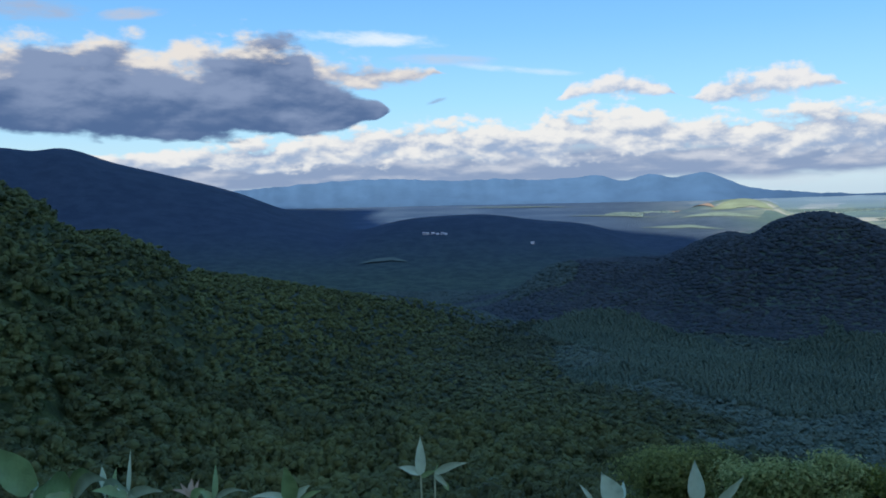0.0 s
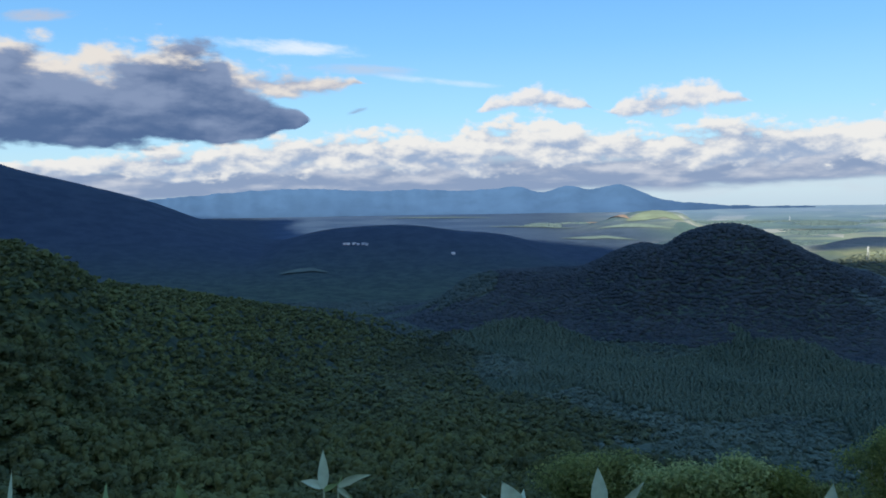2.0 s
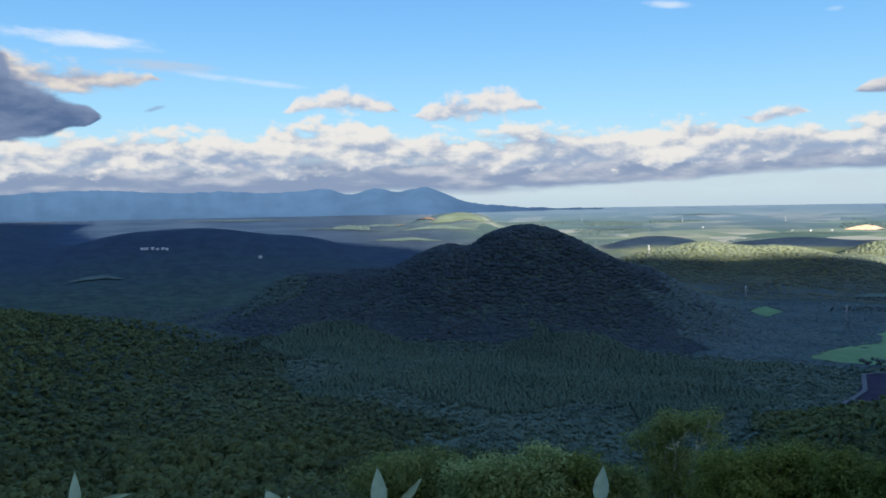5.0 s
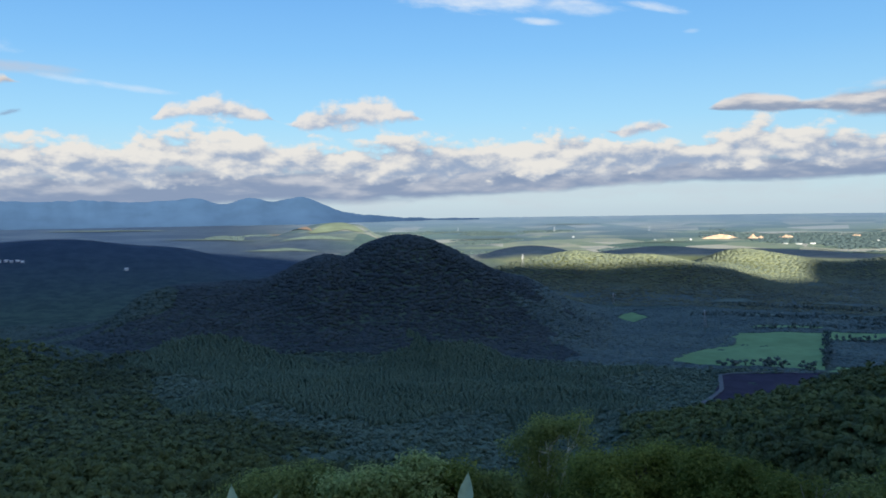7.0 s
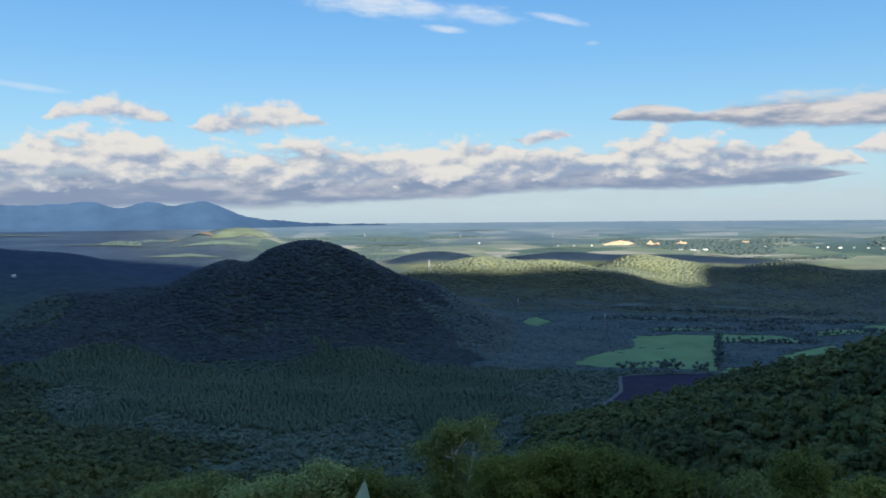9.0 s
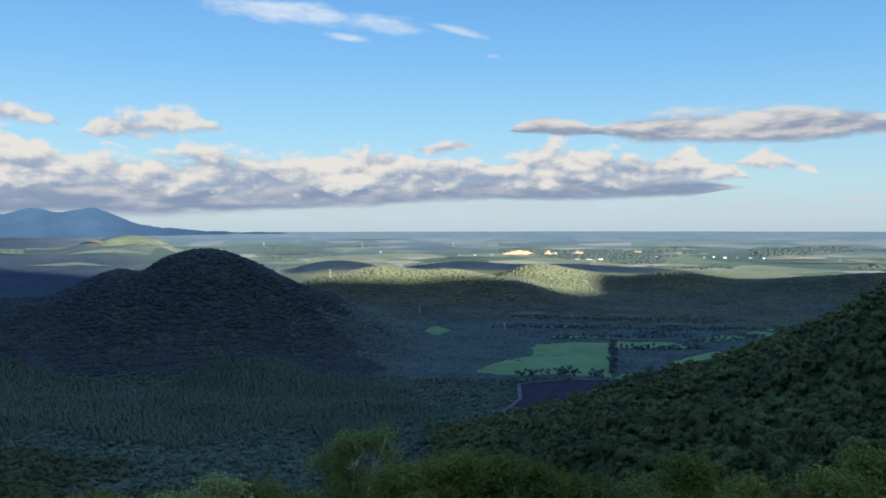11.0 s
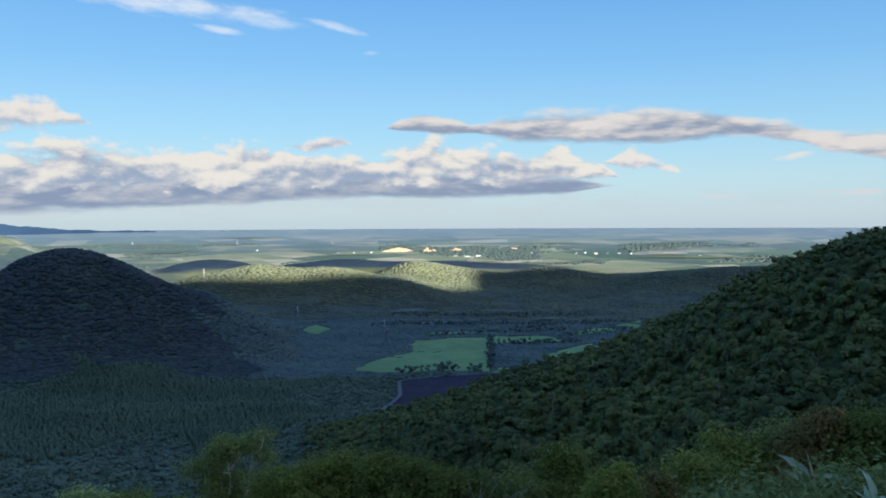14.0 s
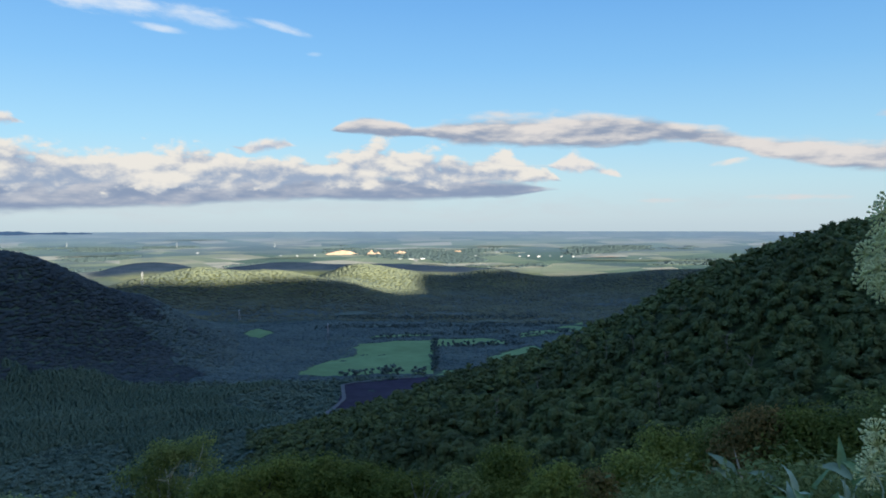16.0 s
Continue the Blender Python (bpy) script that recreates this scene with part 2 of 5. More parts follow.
def forest_floor():
    """The land: dark undergrowth near by, woods and meadows farther off, with haze and shade put into the colours."""
    m, t, i = material("land", 0.95, 0.0, 0.1)
    p = info(t, "ShaderNodeNewGeometry", "Position")
    x, y, z = split(t, p)
    r = (x * x + y * y).op("SQRT")
    near = mix(t, fbm(t, p, 0.15, 5.0, 0.6).step(0.3, 0.7), (0.035, 0.050, 0.020), (0.08, 0.11, 0.035))
    wood = mix(t, fbm(t, p, 0.04, 6.0, 0.7).step(0.35, 0.65), (0.040, 0.066, 0.060), (0.075, 0.115, 0.085))
    # navy tint: haze and cloud shade put into the distant woods' colour
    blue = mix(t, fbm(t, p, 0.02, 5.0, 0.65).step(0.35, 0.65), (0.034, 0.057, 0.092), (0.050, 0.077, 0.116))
    # blue-grey of the valley behind the dome: haze put into the colour
    haze_grey = mix(t, fbm(t, p, 0.03, 5.0, 0.65).step(0.35, 0.65), (0.066, 0.102, 0.112), (0.100, 0.140, 0.144))
    far = vec(t, x * 0.004, y * 0.004, z * 0.10)
    f1, f2 = fbm(t, far, 1.2, 5.0, 0.6), fbm(t, far, 4.0, 4.0, 0.6)
    f0 = fbm(t, far, 0.3, 3.0, 0.55)
    plots = t.nodes.new("ShaderNodeTexVoronoi")
    plug(t, vec(t, x, y, 0.0), plots.inputs["Vector"])
    plots.inputs["Scale"].default_value = 1 / 190
    plot = split(t, Val(t, plots.outputs["Color"]))[0]
    farms = plot.ramp([(0.0, (0.065, 0.115, 0.100)), (0.3, (0.115, 0.175, 0.125)), (0.55, (0.19, 0.235, 0.165)), (0.8, (0.29, 0.295, 0.225)), (1.0, (0.37, 0.37, 0.32))], smooth=False)
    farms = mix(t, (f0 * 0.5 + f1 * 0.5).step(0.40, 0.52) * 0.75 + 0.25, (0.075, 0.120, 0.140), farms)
    # aerial haze painted in: fields fade to pale blue with distance
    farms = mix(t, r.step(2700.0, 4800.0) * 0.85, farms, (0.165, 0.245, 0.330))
    way = x.op("ARCTAN2", y)
    c = mix(t, r.step(300.0, 700.0), near, wood)
    # lighter upper slopes, painted to strengthen the sunlight on the low hills
    lit_slope = mix(t, fbm(t, p, 0.02, 5.0, 0.65).step(0.3, 0.7), (0.085, 0.100, 0.050), (0.155, 0.170, 0.080))
    c = mix(t, r.step(1400.0, 1500.0) * way.step(0.42, 0.55), c, haze_grey)
    c = mix(t, r.step(1450.0, 1650.0) * way.step(0.45, 0.60) * z.step(-165.0, -135.0), c, lit_slope)
    # painted haze deepens with distance, to the left of the dome
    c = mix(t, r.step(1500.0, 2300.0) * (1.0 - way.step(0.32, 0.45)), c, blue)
    # blue haze and cloud shade painted on the plain behind the middle hill
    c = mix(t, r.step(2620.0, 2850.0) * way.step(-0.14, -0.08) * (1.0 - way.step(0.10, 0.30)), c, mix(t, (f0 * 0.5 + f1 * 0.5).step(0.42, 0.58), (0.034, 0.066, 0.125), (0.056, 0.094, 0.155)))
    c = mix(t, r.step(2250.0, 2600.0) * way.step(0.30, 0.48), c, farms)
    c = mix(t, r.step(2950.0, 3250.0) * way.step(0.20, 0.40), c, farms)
    # the wooded rise is coloured dark blue in place of a cloud's shadow
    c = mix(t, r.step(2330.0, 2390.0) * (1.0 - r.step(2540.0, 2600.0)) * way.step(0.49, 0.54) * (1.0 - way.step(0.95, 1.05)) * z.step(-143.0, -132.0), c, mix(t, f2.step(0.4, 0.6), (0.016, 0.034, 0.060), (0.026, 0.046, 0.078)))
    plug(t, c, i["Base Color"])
    plug(t, bump(t, fbm(t, p, 0.12, 4.0, 0.7), 0.8, 6.0), i["Normal"])
    return m


LAND = forest_floor()
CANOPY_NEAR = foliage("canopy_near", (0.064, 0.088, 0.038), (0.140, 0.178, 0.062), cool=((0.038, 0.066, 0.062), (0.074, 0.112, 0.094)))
# bluer canopies for woods farther off: their tint stands for haze
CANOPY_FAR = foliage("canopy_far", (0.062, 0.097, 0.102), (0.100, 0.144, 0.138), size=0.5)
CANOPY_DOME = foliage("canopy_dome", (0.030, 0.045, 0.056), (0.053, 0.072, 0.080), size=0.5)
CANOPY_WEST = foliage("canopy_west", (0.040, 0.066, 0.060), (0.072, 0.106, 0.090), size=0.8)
# dark tone raised here, as haze over the valley would lift it
CANOPY_VALLEY = foliage("canopy_valley", (0.084, 0.134, 0.106), (0.130, 0.190, 0.142))
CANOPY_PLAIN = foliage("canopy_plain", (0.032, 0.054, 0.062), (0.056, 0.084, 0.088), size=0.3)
CANOPY_HILL = foliage("canopy_hill", (0.070, 0.090, 0.074), (0.124, 0.145, 0.094), size=0.5)
LARCH = foliage("larch_needles", (0.074, 0.128, 0.098), (0.106, 0.166, 0.122), size=0.8)
GRASS_FIELD = plain("meadow_grass", (0.165, 0.275, 0.125), 0.9, 0, 0.18, 0.05, 0.1)
SOIL = plain("ploughed_soil", (0.038, 0.033, 0.058), 0.95, 0, 0.3, 0.1, 0.1)
# the far range's blue is haze put into its base colour
BLUE_RANGE = plain("hazed_distant_range", (0.035, 0.070, 0.138), 1.0, 0, 0.12, 0.01, 0.0)
LEAF_PALE = plain("bamboo_leaf_pale", (0.38, 0.52, 0.35), 0.5, 0, 0.15, 30.0, 0.4)
LEAF_GREEN = plain("bamboo_leaf_green", (0.21, 0.35, 0.14), 0.45, 0, 0.2, 30.0, 0.5)
LEAF_BLUE = plain("bamboo_leaf_waxy", (0.27, 0.37, 0.24), 0.5, 0, 0.2, 30.0, 0.3)
LEAF_DRY = plain("dry_leaf", (0.42, 0.36, 0.26), 0.8, 0, 0.25, 30.0)
CANE = plain("bamboo_cane", (0.30, 0.36, 0.20), 0.5, 0, 0.2, 20.0)
UMBEL = plain("umbel_flowers", (0.95, 0.89, 0.44), 0.8, 0, 0.2, 60.0)
BARK = plain("grey_bark", (0.13, 0.11, 0.085), 0.9, 0, 0.35, 3.0, 0.1)
BIRCH = plain("birch_bark", (0.80, 0.77, 0.70), 0.8, 0, 0.3, 4.0, 0.1)
CROWN_GREEN = foliage("leaves_green", (0.14, 0.18, 0.042), (0.36, 0.41, 0.10), size=3.0, glow=0.45, leafy=0.9)
CROWN_BRIGHT = foliage("leaves_yellow_green", (0.30, 0.37, 0.14), (0.60, 0.68, 0.28), size=3.0, glow=0.45, leafy=0.9)
CROWN_OLIVE = foliage("leaves_olive", (0.18, 0.23, 0.075), (0.40, 0.46, 0.15), size=3.0, glow=0.45, leafy=0.9)
CROWN_RUST = foliage("leaves_rust", (0.15, 0.14, 0.045), (0.42, 0.27, 0.10), size=3.0, glow=0.35, leafy=1.0)
STEEL = plain("galvanised_steel", (0.42, 0.44, 0.46), 0.5, 0.6, 0.1, 1.0)
PAINT_WHITE = plain("white_painted_wall", (0.78, 0.79, 0.80), 0.6, 0, 0.06, 0.3)
PAINT_GREY = plain("grey_clad_wall", (0.40, 0.42, 0.44), 0.6, 0, 0.08, 0.3)
ROOF_GREY = plain("metal_roof", (0.30, 0.34, 0.40), 0.4, 0.3, 0.1, 0.3)
CLIFF = plain("quarried_rock", (0.33, 0.245, 0.185), 0.9, 0, 0.25, 0.05)
PALE_GRASS = plain("dry_grass", (0.12, 0.165, 0.14), 0.9, 0, 0.25, 0.06, 0.1)
TRACK = plain("gravel_track", (0.13, 0.14, 0.15), 0.95, 0, 0.2, 0.3, 0.1)
UNDERGROWTH = foliage("undergrowth_leaves", (0.19, 0.25, 0.088), (0.44, 0.52, 0.21), size=8.0, glow=0.3)
BROWN_FIELD = plain("stubble_field", (0.24, 0.18, 0.135), 0.9, 0, 0.2, 0.02, 0.1)
HILL_GRASS = plain("pasture_grass", (0.15, 0.19, 0.13), 0.9, 0, 0.2, 0.02, 0.1)
BARK_PALE = plain("weathered_grey_wood", (0.24, 0.22, 0.19), 0.9, 0, 0.25, 4.0, 0.1)

# ---- the land ----
EYE_Z, FLOOR = 1.6, -170.0
LAT = np.random.RandomState(7).rand(256, 256)


def value_noise(x, y):
    xi, yi = np.floor(x).astype(int), np.floor(y).astype(int)
    u, v = x - xi, y - yi
    u, v = u * u * (3 - 2 * u), v * v * (3 - 2 * v)
    a, b = LAT[xi & 255, yi & 255], LAT[(xi + 1) & 255, yi & 255]
    c, d = LAT[xi & 255, (yi + 1) & 255], LAT[(xi + 1) & 255, (yi + 1) & 255]
    return (a + (b - a) * u) * (1 - v) + (c + (d - c) * u) * v


def rough_land(x, y, size, octaves=4):
    total = 0.0
    for k in range(octaves):
        total = total + (value_noise(x / size * 2 ** k + 17 * k, y / size * 2 ** k + 31 * k) - 0.5) / 2 ** k
    return total


def eased(x, points):
    """Heights between a few given ones, eased at each."""
    px, py = [p[0] for p in points], [p[1] for p in points]
    x = np.clip(x, px[0], px[-1])
    k = np.clip(np.searchsorted(px, x, side="right") - 1, 0, len(px) - 2)
    px, py = np.array(px, float), np.array(py, float)
    slope = np.gradient(py, px)
    h = px[k + 1] - px[k]
    u = (x - px[k]) / h
    return (1 + 2 * u) * (1 - u) ** 2 * py[k] + u * (1 - u) ** 2 * h * slope[k] + u * u * (3 - 2 * u) * py[k + 1] + u * u * (u - 1) * h * slope[k + 1]


SLOPE_LEFT = [(0, 0), (1.2, -0.15), (3, -1.1), (8, -3.7), (60, -27), (190, -80), (400, -113), (620, -131), (860, -150), (1200, -168), (1500, -170)]
SLOPE_RIGHT = [(0, 0), (1.2, -0.15), (3, -1.1), (8, -3.7), (60, -26), (150, -68), (300, -118), (500, -150), (700, -164), (850, -169), (1500, -170)]
# hills: crest as (way, distance, degrees above the eye), how wide towards the eye and away from it, wood height on it
HILLS = [
    ("left_mountain", [(-60, 3000, 2.0), (-30, 3000, 3.4), (-28.3, 3000, 3.47), (-26.4, 3000, 3.31), (-25, 3000, 3.49), (-21.8, 2950, 2.56), (-18.4, 2920, 1.68), (-14.1, 2860, 0.44), (-11.1, 2800, -0.75), (-7.3, 2740, -2.1), (-5, 2700, -2.6), (0, 2700, -3.8)], 480, 500, 0),
    ("left_spur", [(-75, 420, 9), (-40, 470, 4.6), (-28.4, 520, 0.7), (-26.5, 530, -0.2), (-25, 540, -2.0), (-22, 555, -2.3), (-19.7, 575, -3.4), (-17.6, 600, -4.9), (-15, 640, -5.5), (-11.3, 700, -6.2), (-7.4, 760, -7.2), (-3.5, 800, -7.8), (2, 840, -9.0), (6, 880, -10.4)], 170, 130, -1),
    ("middle_hill", [(-9, 2350, -3.9), (-5.7, 2350, -2.5), (-3, 2350, -1.75), (0, 2350, -1.45), (3.4, 2350, -1.45), (6, 2350, -1.85), (10.4, 2350, -2.4), (13, 2350, -3.3), (17, 2350, -3.9)], 260, 260, -2),
    ("wooded_dome", [(0, 1000, -9.6), (5, 1060, -7.4), (7.4, 1100, -5.6), (12.2, 1120, -5.0), (15.4, 1130, -4.7), (17.8, 1130, -3.6), (19.2, 1130, -3.15), (20.6, 1140, -3.4), (22.1, 1150, -2.55), (24.2, 1150, -1.95), (25.5, 1150, -2.0), (27.7, 1150, -2.7), (29.5, 1150, -3.65), (31.3, 1160, -4.5), (33.5, 1170, -5.2), (36, 1170, -6.7), (39, 1170, -8.3)], 115, 170, -3.5),
    ("sunny_hill", [(28, 1750, -5.4), (31.3, 1750, -4.1), (34, 1750, -3.5), (36.3, 1750, -3.1), (39.4, 1750, -3.3), (42, 1750, -3.3), (45, 1750, -3.9), (49.7, 1700, -5.2), (54, 1700, -5.8)], 130, 150, -6),
    ("sunny_ridge", [(43, 2050, -4.5), (45, 2050, -3.5), (46.9, 2050, -2.9), (50, 2050, -3.25), (53.6, 2050, -3.65), (56.7, 2050, -3.3), (60.5, 2050, -3.8), (64.8, 2050, -3.5), (68.2, 2050, -3.25), (75, 2050, -3.2), (95, 2050, -3.2)], 130, 150, -6),
    ("right_spur", [(36, 480, -18.7), (42, 470, -16.6), (45.9, 470, -15.0), (50, 470, -13.1), (54, 470, -11.6), (57.8, 470, -10.4), (61.7, 470, -8.8), (66.7, 470, -6.4), (69.3, 470, -4.8), (73, 470, -3.0), (76.3, 470, -1.6), (80, 470, -0.4), (86, 470, 0.4), (110, 470, 0.4), (125, 470, -3)], 175, 100, -2),
    ("shade_tinted_wood", [(28, 2460, -3.9), (31, 2460, -2.75), (33, 2460, -2.4), (35, 2460, -2.5), (37, 2460, -2.95), (39, 2460, -2.8), (42, 2460, -2.55), (46, 2460, -2.7), (50, 2460, -2.65), (56, 2460, -3.1)], 70, 90, 0),
    ("farm_hill", [(14.5, 3300, -1.9), (17.4, 3300, -1.05), (18.9, 3300, -0.68), (20.7, 3300, -0.70), (21.8, 3300, -0.85), (22.8, 3300, -1.5), (25, 3300, -1.9)], 220, 160, 0),
]
# added ridge out of view, its heights set to cast shade like clouds
SHADE_RIDGE = [(-4000, 1000), (-1720, 960), (-1600, 850), (-1300, 740), (-1000, 692), (-800, 700), (-490, 694), (-350, 690), (-150, 640), (80, 520), (330, 498), (480, 482), (640, 477), (740, 478), (800, 478), (850, 440), (960, 432), (1010, 474), (1060, 502), (1130, 494), (1300, 482), (1500, 462), (1900, 415), (4000, 415)]


def land_height(x, y):
    a, r = np.degrees(np.arctan2(x, y)), np.hypot(x, y)
    side = np.clip((a - 2) / 30, 0, 1)
    side = side * side * (3 - 2 * side)
    z = eased(r, SLOPE_LEFT) * (1 - side) + eased(r, SLOPE_RIGHT) * side
    far = np.clip((r - 1500) / 3300, 0, 1)
    z = z + (EYE_Z - 38 - FLOOR) * far ** 1.25
    for _, crest, near, away, wood in HILLS:
        ways = [c[0] for c in crest]
        rc = eased(a, [(c[0], c[1]) for c in crest])
        zc = rc * np.tan(np.radians(eased(a, [(c[0], c[2]) for c in crest]))) + EYE_Z - wood
        d = r - rc
        g = np.exp(-0.5 * (d / np.where(d < 0, near, away)) ** 2)
        inside = np.clip(np.minimum(a - ways[0] + 6, ways[-1] + 6 - a) / 6, 0, 1)
        g = g * np.clip((r - 40) / 120, 0, 1)
        z = z + np.maximum(zc - z, 0) * g * inside * inside * (3 - 2 * inside)
    # an unseen mountain added at the viewer's back to shade the valley
    f = x * math.sin(radians(SUN_FROM - 180)) + y * math.cos(radians(SUN_FROM - 180))
    s = x * math.cos(radians(SUN_FROM - 180)) - y * math.sin(radians(SUN_FROM - 180))
    back = np.clip((-20 - f) / 1480, 0, 1)
    hold = back * back * (3 - 2 * back)
    z = z * (1 - hold) + (np.interp(s, [p[0] for p in SHADE_RIDGE], [p[1] for p in SHADE_RIDGE]) + 12 * rough_land(x, y, 140)) * hold
    z = z + rough_land(x, y, 300) * np.clip((r - 40) / 500, 0, 1) * 6 * (1 - far) + rough_land(x, y, 60) * np.clip((r - 30) / 200, 0, 1) * 4 * np.clip((2600 - r) / 1200, 0, 1)
    return z


def grid_mesh(name, x, y, z, wrap=False):
    """A sheet from rows and columns of places."""
    n, k = x.shape
    me = bpy.data.meshes.new(name)
    co = np.stack([x, y, z], -1).reshape(-1, 3)
    i, j = np.meshgrid(np.arange(n - 1), np.arange(k if wrap else k - 1), indexing="ij")
    j2 = (j + 1) % k
    quads = np.stack([i * k + j, i * k + j2, (i + 1) * k + j2, (i + 1) * k + j], -1).reshape(-1, 4)
    fill(me, co, quads)
    return me


def fill(me, co, faces):
    co, faces = np.asarray(co, np.float32), np.asarray(faces, np.int32)
    me.vertices.add(len(co))
    me.vertices.foreach_set("co", co.ravel())
    me.loops.add(faces.size)
    me.loops.foreach_set("vertex_index", faces.ravel())
    me.polygons.add(len(faces))
    me.polygons.foreach_set("loop_start", np.arange(0, faces.size, faces.shape[1], dtype=np.int32))
    me.update(calc_edges=True)
    me.validate()


def smooth(me, on=True):
    me.polygons.foreach_set("use_smooth", np.full(len(me.polygons), on))
    return me


ways = np.radians(np.concatenate([np.arange(-40, 95, 0.3), np.arange(95, 320, 1.5)]))
dist = np.concatenate([[0.02], np.geomspace(1.2, 4950, 250)])
gw, gd = np.meshgrid(ways, dist)
gx, gy = gd * np.sin(gw), gd * np.cos(gw)
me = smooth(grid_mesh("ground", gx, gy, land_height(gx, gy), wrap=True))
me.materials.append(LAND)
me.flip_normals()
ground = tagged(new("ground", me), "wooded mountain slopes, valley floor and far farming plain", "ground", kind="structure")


def at(way, r, up=0.0):
    x, y = r * math.sin(radians(way)), r * math.cos(radians(way))
    return Vector((x, y, float(land_height(np.array([x]), np.array([y]))[0]) + up))


# far ranges behind the plain
def mountain_range(name, peaks, r, deep, label, seed, foot=-0.5):
    a = np.linspace(peaks[0][0], peaks[-1][0], 260)
    top = eased(a, peaks) + 0.10 * (value_noise(a * 1.7 + seed, a * 0 + seed) - 0.5) + 0.05 * (value_noise(a * 5.1 + seed, a * 0) - 0.5)
    k = np.linspace(0, 1, 16)[:, None]
    rr = r - deep * (1 - k)
    el = foot + (top[None, :] - foot) * (k ** 1.15)
    el = el + 0.04 * (value_noise(np.broadcast_to(a, el.shape) * 1.3, k * 4 + seed) - 0.5) * np.sin(np.pi * k)
    w = np.radians(np.broadcast_to(a, el.shape))
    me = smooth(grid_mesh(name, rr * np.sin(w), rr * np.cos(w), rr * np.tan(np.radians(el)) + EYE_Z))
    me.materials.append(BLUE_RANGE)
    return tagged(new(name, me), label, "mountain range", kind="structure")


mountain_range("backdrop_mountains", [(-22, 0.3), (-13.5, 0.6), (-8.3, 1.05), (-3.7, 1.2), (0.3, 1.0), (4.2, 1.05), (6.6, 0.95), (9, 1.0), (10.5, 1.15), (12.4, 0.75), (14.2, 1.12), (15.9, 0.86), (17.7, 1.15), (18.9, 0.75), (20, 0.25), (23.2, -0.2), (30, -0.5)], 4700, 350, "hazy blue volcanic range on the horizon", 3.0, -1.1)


# ---- fields in the valley ----
def field(name, corners, mat, label, up=0.6, n=24):
    """A sheet laid on the land between four corners (way, distance), in order round it."""
    c = [np.array((r * math.sin(radians(a)), r * math.cos(radians(a)))) for a, r in corners]
    u, v = np.meshgrid(np.linspace(0, 1, n), np.linspace(0, 1, n))
    xy = sum(w[..., None] * q for w, q in zip(((1 - u) * (1 - v), u * (1 - v), u * v, (1 - u) * v), c))
    x, y = xy[..., 0], xy[..., 1]
    me = smooth(grid_mesh(name, x, y, land_height(x, y) + up))
    me.materials.append(mat)
    FIELDS.append(c)
    return tagged(new(name, me), label, "field", kind="structure")


FIELDS = []
MEADOW = "bright green mown meadow among dark woods"
field("meadow", [(42.0, 950), (47.2, 925), (47.4, 1160), (44.8, 1015)], GRASS_FIELD, MEADOW)
field("meadow", [(47.2, 925), (52.55, 925), (52.6, 1200), (47.4, 1160)], GRASS_FIELD, MEADOW)
field("meadow", [(52.7, 1137), (58.0, 1190), (56.6, 1235), (52.6, 1225)], GRASS_FIELD, MEADOW)
field("meadow", [(48.2, 1225), (52.4, 1250), (52.4, 1285), (48.4, 1250)], GRASS_FIELD, MEADOW)
field("meadow", [(58.7, 1250), (63.2, 1370), (62.9, 1450), (58.7, 1300)], GRASS_FIELD, MEADOW)
field("meadow", [(56.5, 1020), (60.4, 1115), (59.6, 1165), (56.5, 1055)], GRASS_FIELD, MEADOW)
field("meadow", [(52.5, 905), (54.9, 910), (55.4, 965), (53.3, 962)], GRASS_FIELD, MEADOW)
field("clearing", [(39.5, 1285), (40.5, 1240), (41.5, 1305), (40.4, 1365)], GRASS_FIELD, "small green clearing in the woods")
field("ploughed_field", [(45.5, 672), (47.4, 690), (52.6, 905), (46.3, 868)], SOIL, "dark ploughed field beside the woods")


def in_field(x, y, margin=4.0):
    hit = np.zeros(x.shape, bool)
    for c in FIELDS:
        inside = np.ones(x.shape, bool)
        area = sum(c[i][0] * c[(i + 1) % 4][1] - c[(i + 1) % 4][0] * c[i][1] for i in range(4))
        for i in range(4):
            p, q = c[i], c[(i + 1) % 4]
            e = (q - p) / np.linalg.norm(q - p)
            inside &= (e[0] * (y - p[1]) - e[1] * (x - p[0])) * np.sign(area) > -margin
        hit |= inside
    return hit


# ---- the woods ----


def ball(level, seed, bumps=0.28):
    bm = bmesh.new()
    bmesh.ops.create_icosphere(bm, subdivisions=max(1, level), radius=1.0)
    if level == 0:  # a few-sided core, hidden under leaves
        bm.free()
        bm = bmesh.new()
        bmesh.ops.create_icosphere(bm, subdivisions=1, radius=0.72)
    for v in bm.verts:
        v.co *= 1 + bumps * noise.noise(v.co * 1.7 + Vector((seed * 9.1, 0, 0)))
    co, fa = np.array([v.co for v in bm.verts]), np.array([[v.index for v in f.verts] for f in bm.faces])
    bm.free()
    return co, fa


def merged(parts):
    co, fa, n = [], [], 0
    for c, f in parts:
        co.append(c), fa.append(f + n)
        n += len(c)
    return np.concatenate(co), np.concatenate(fa)


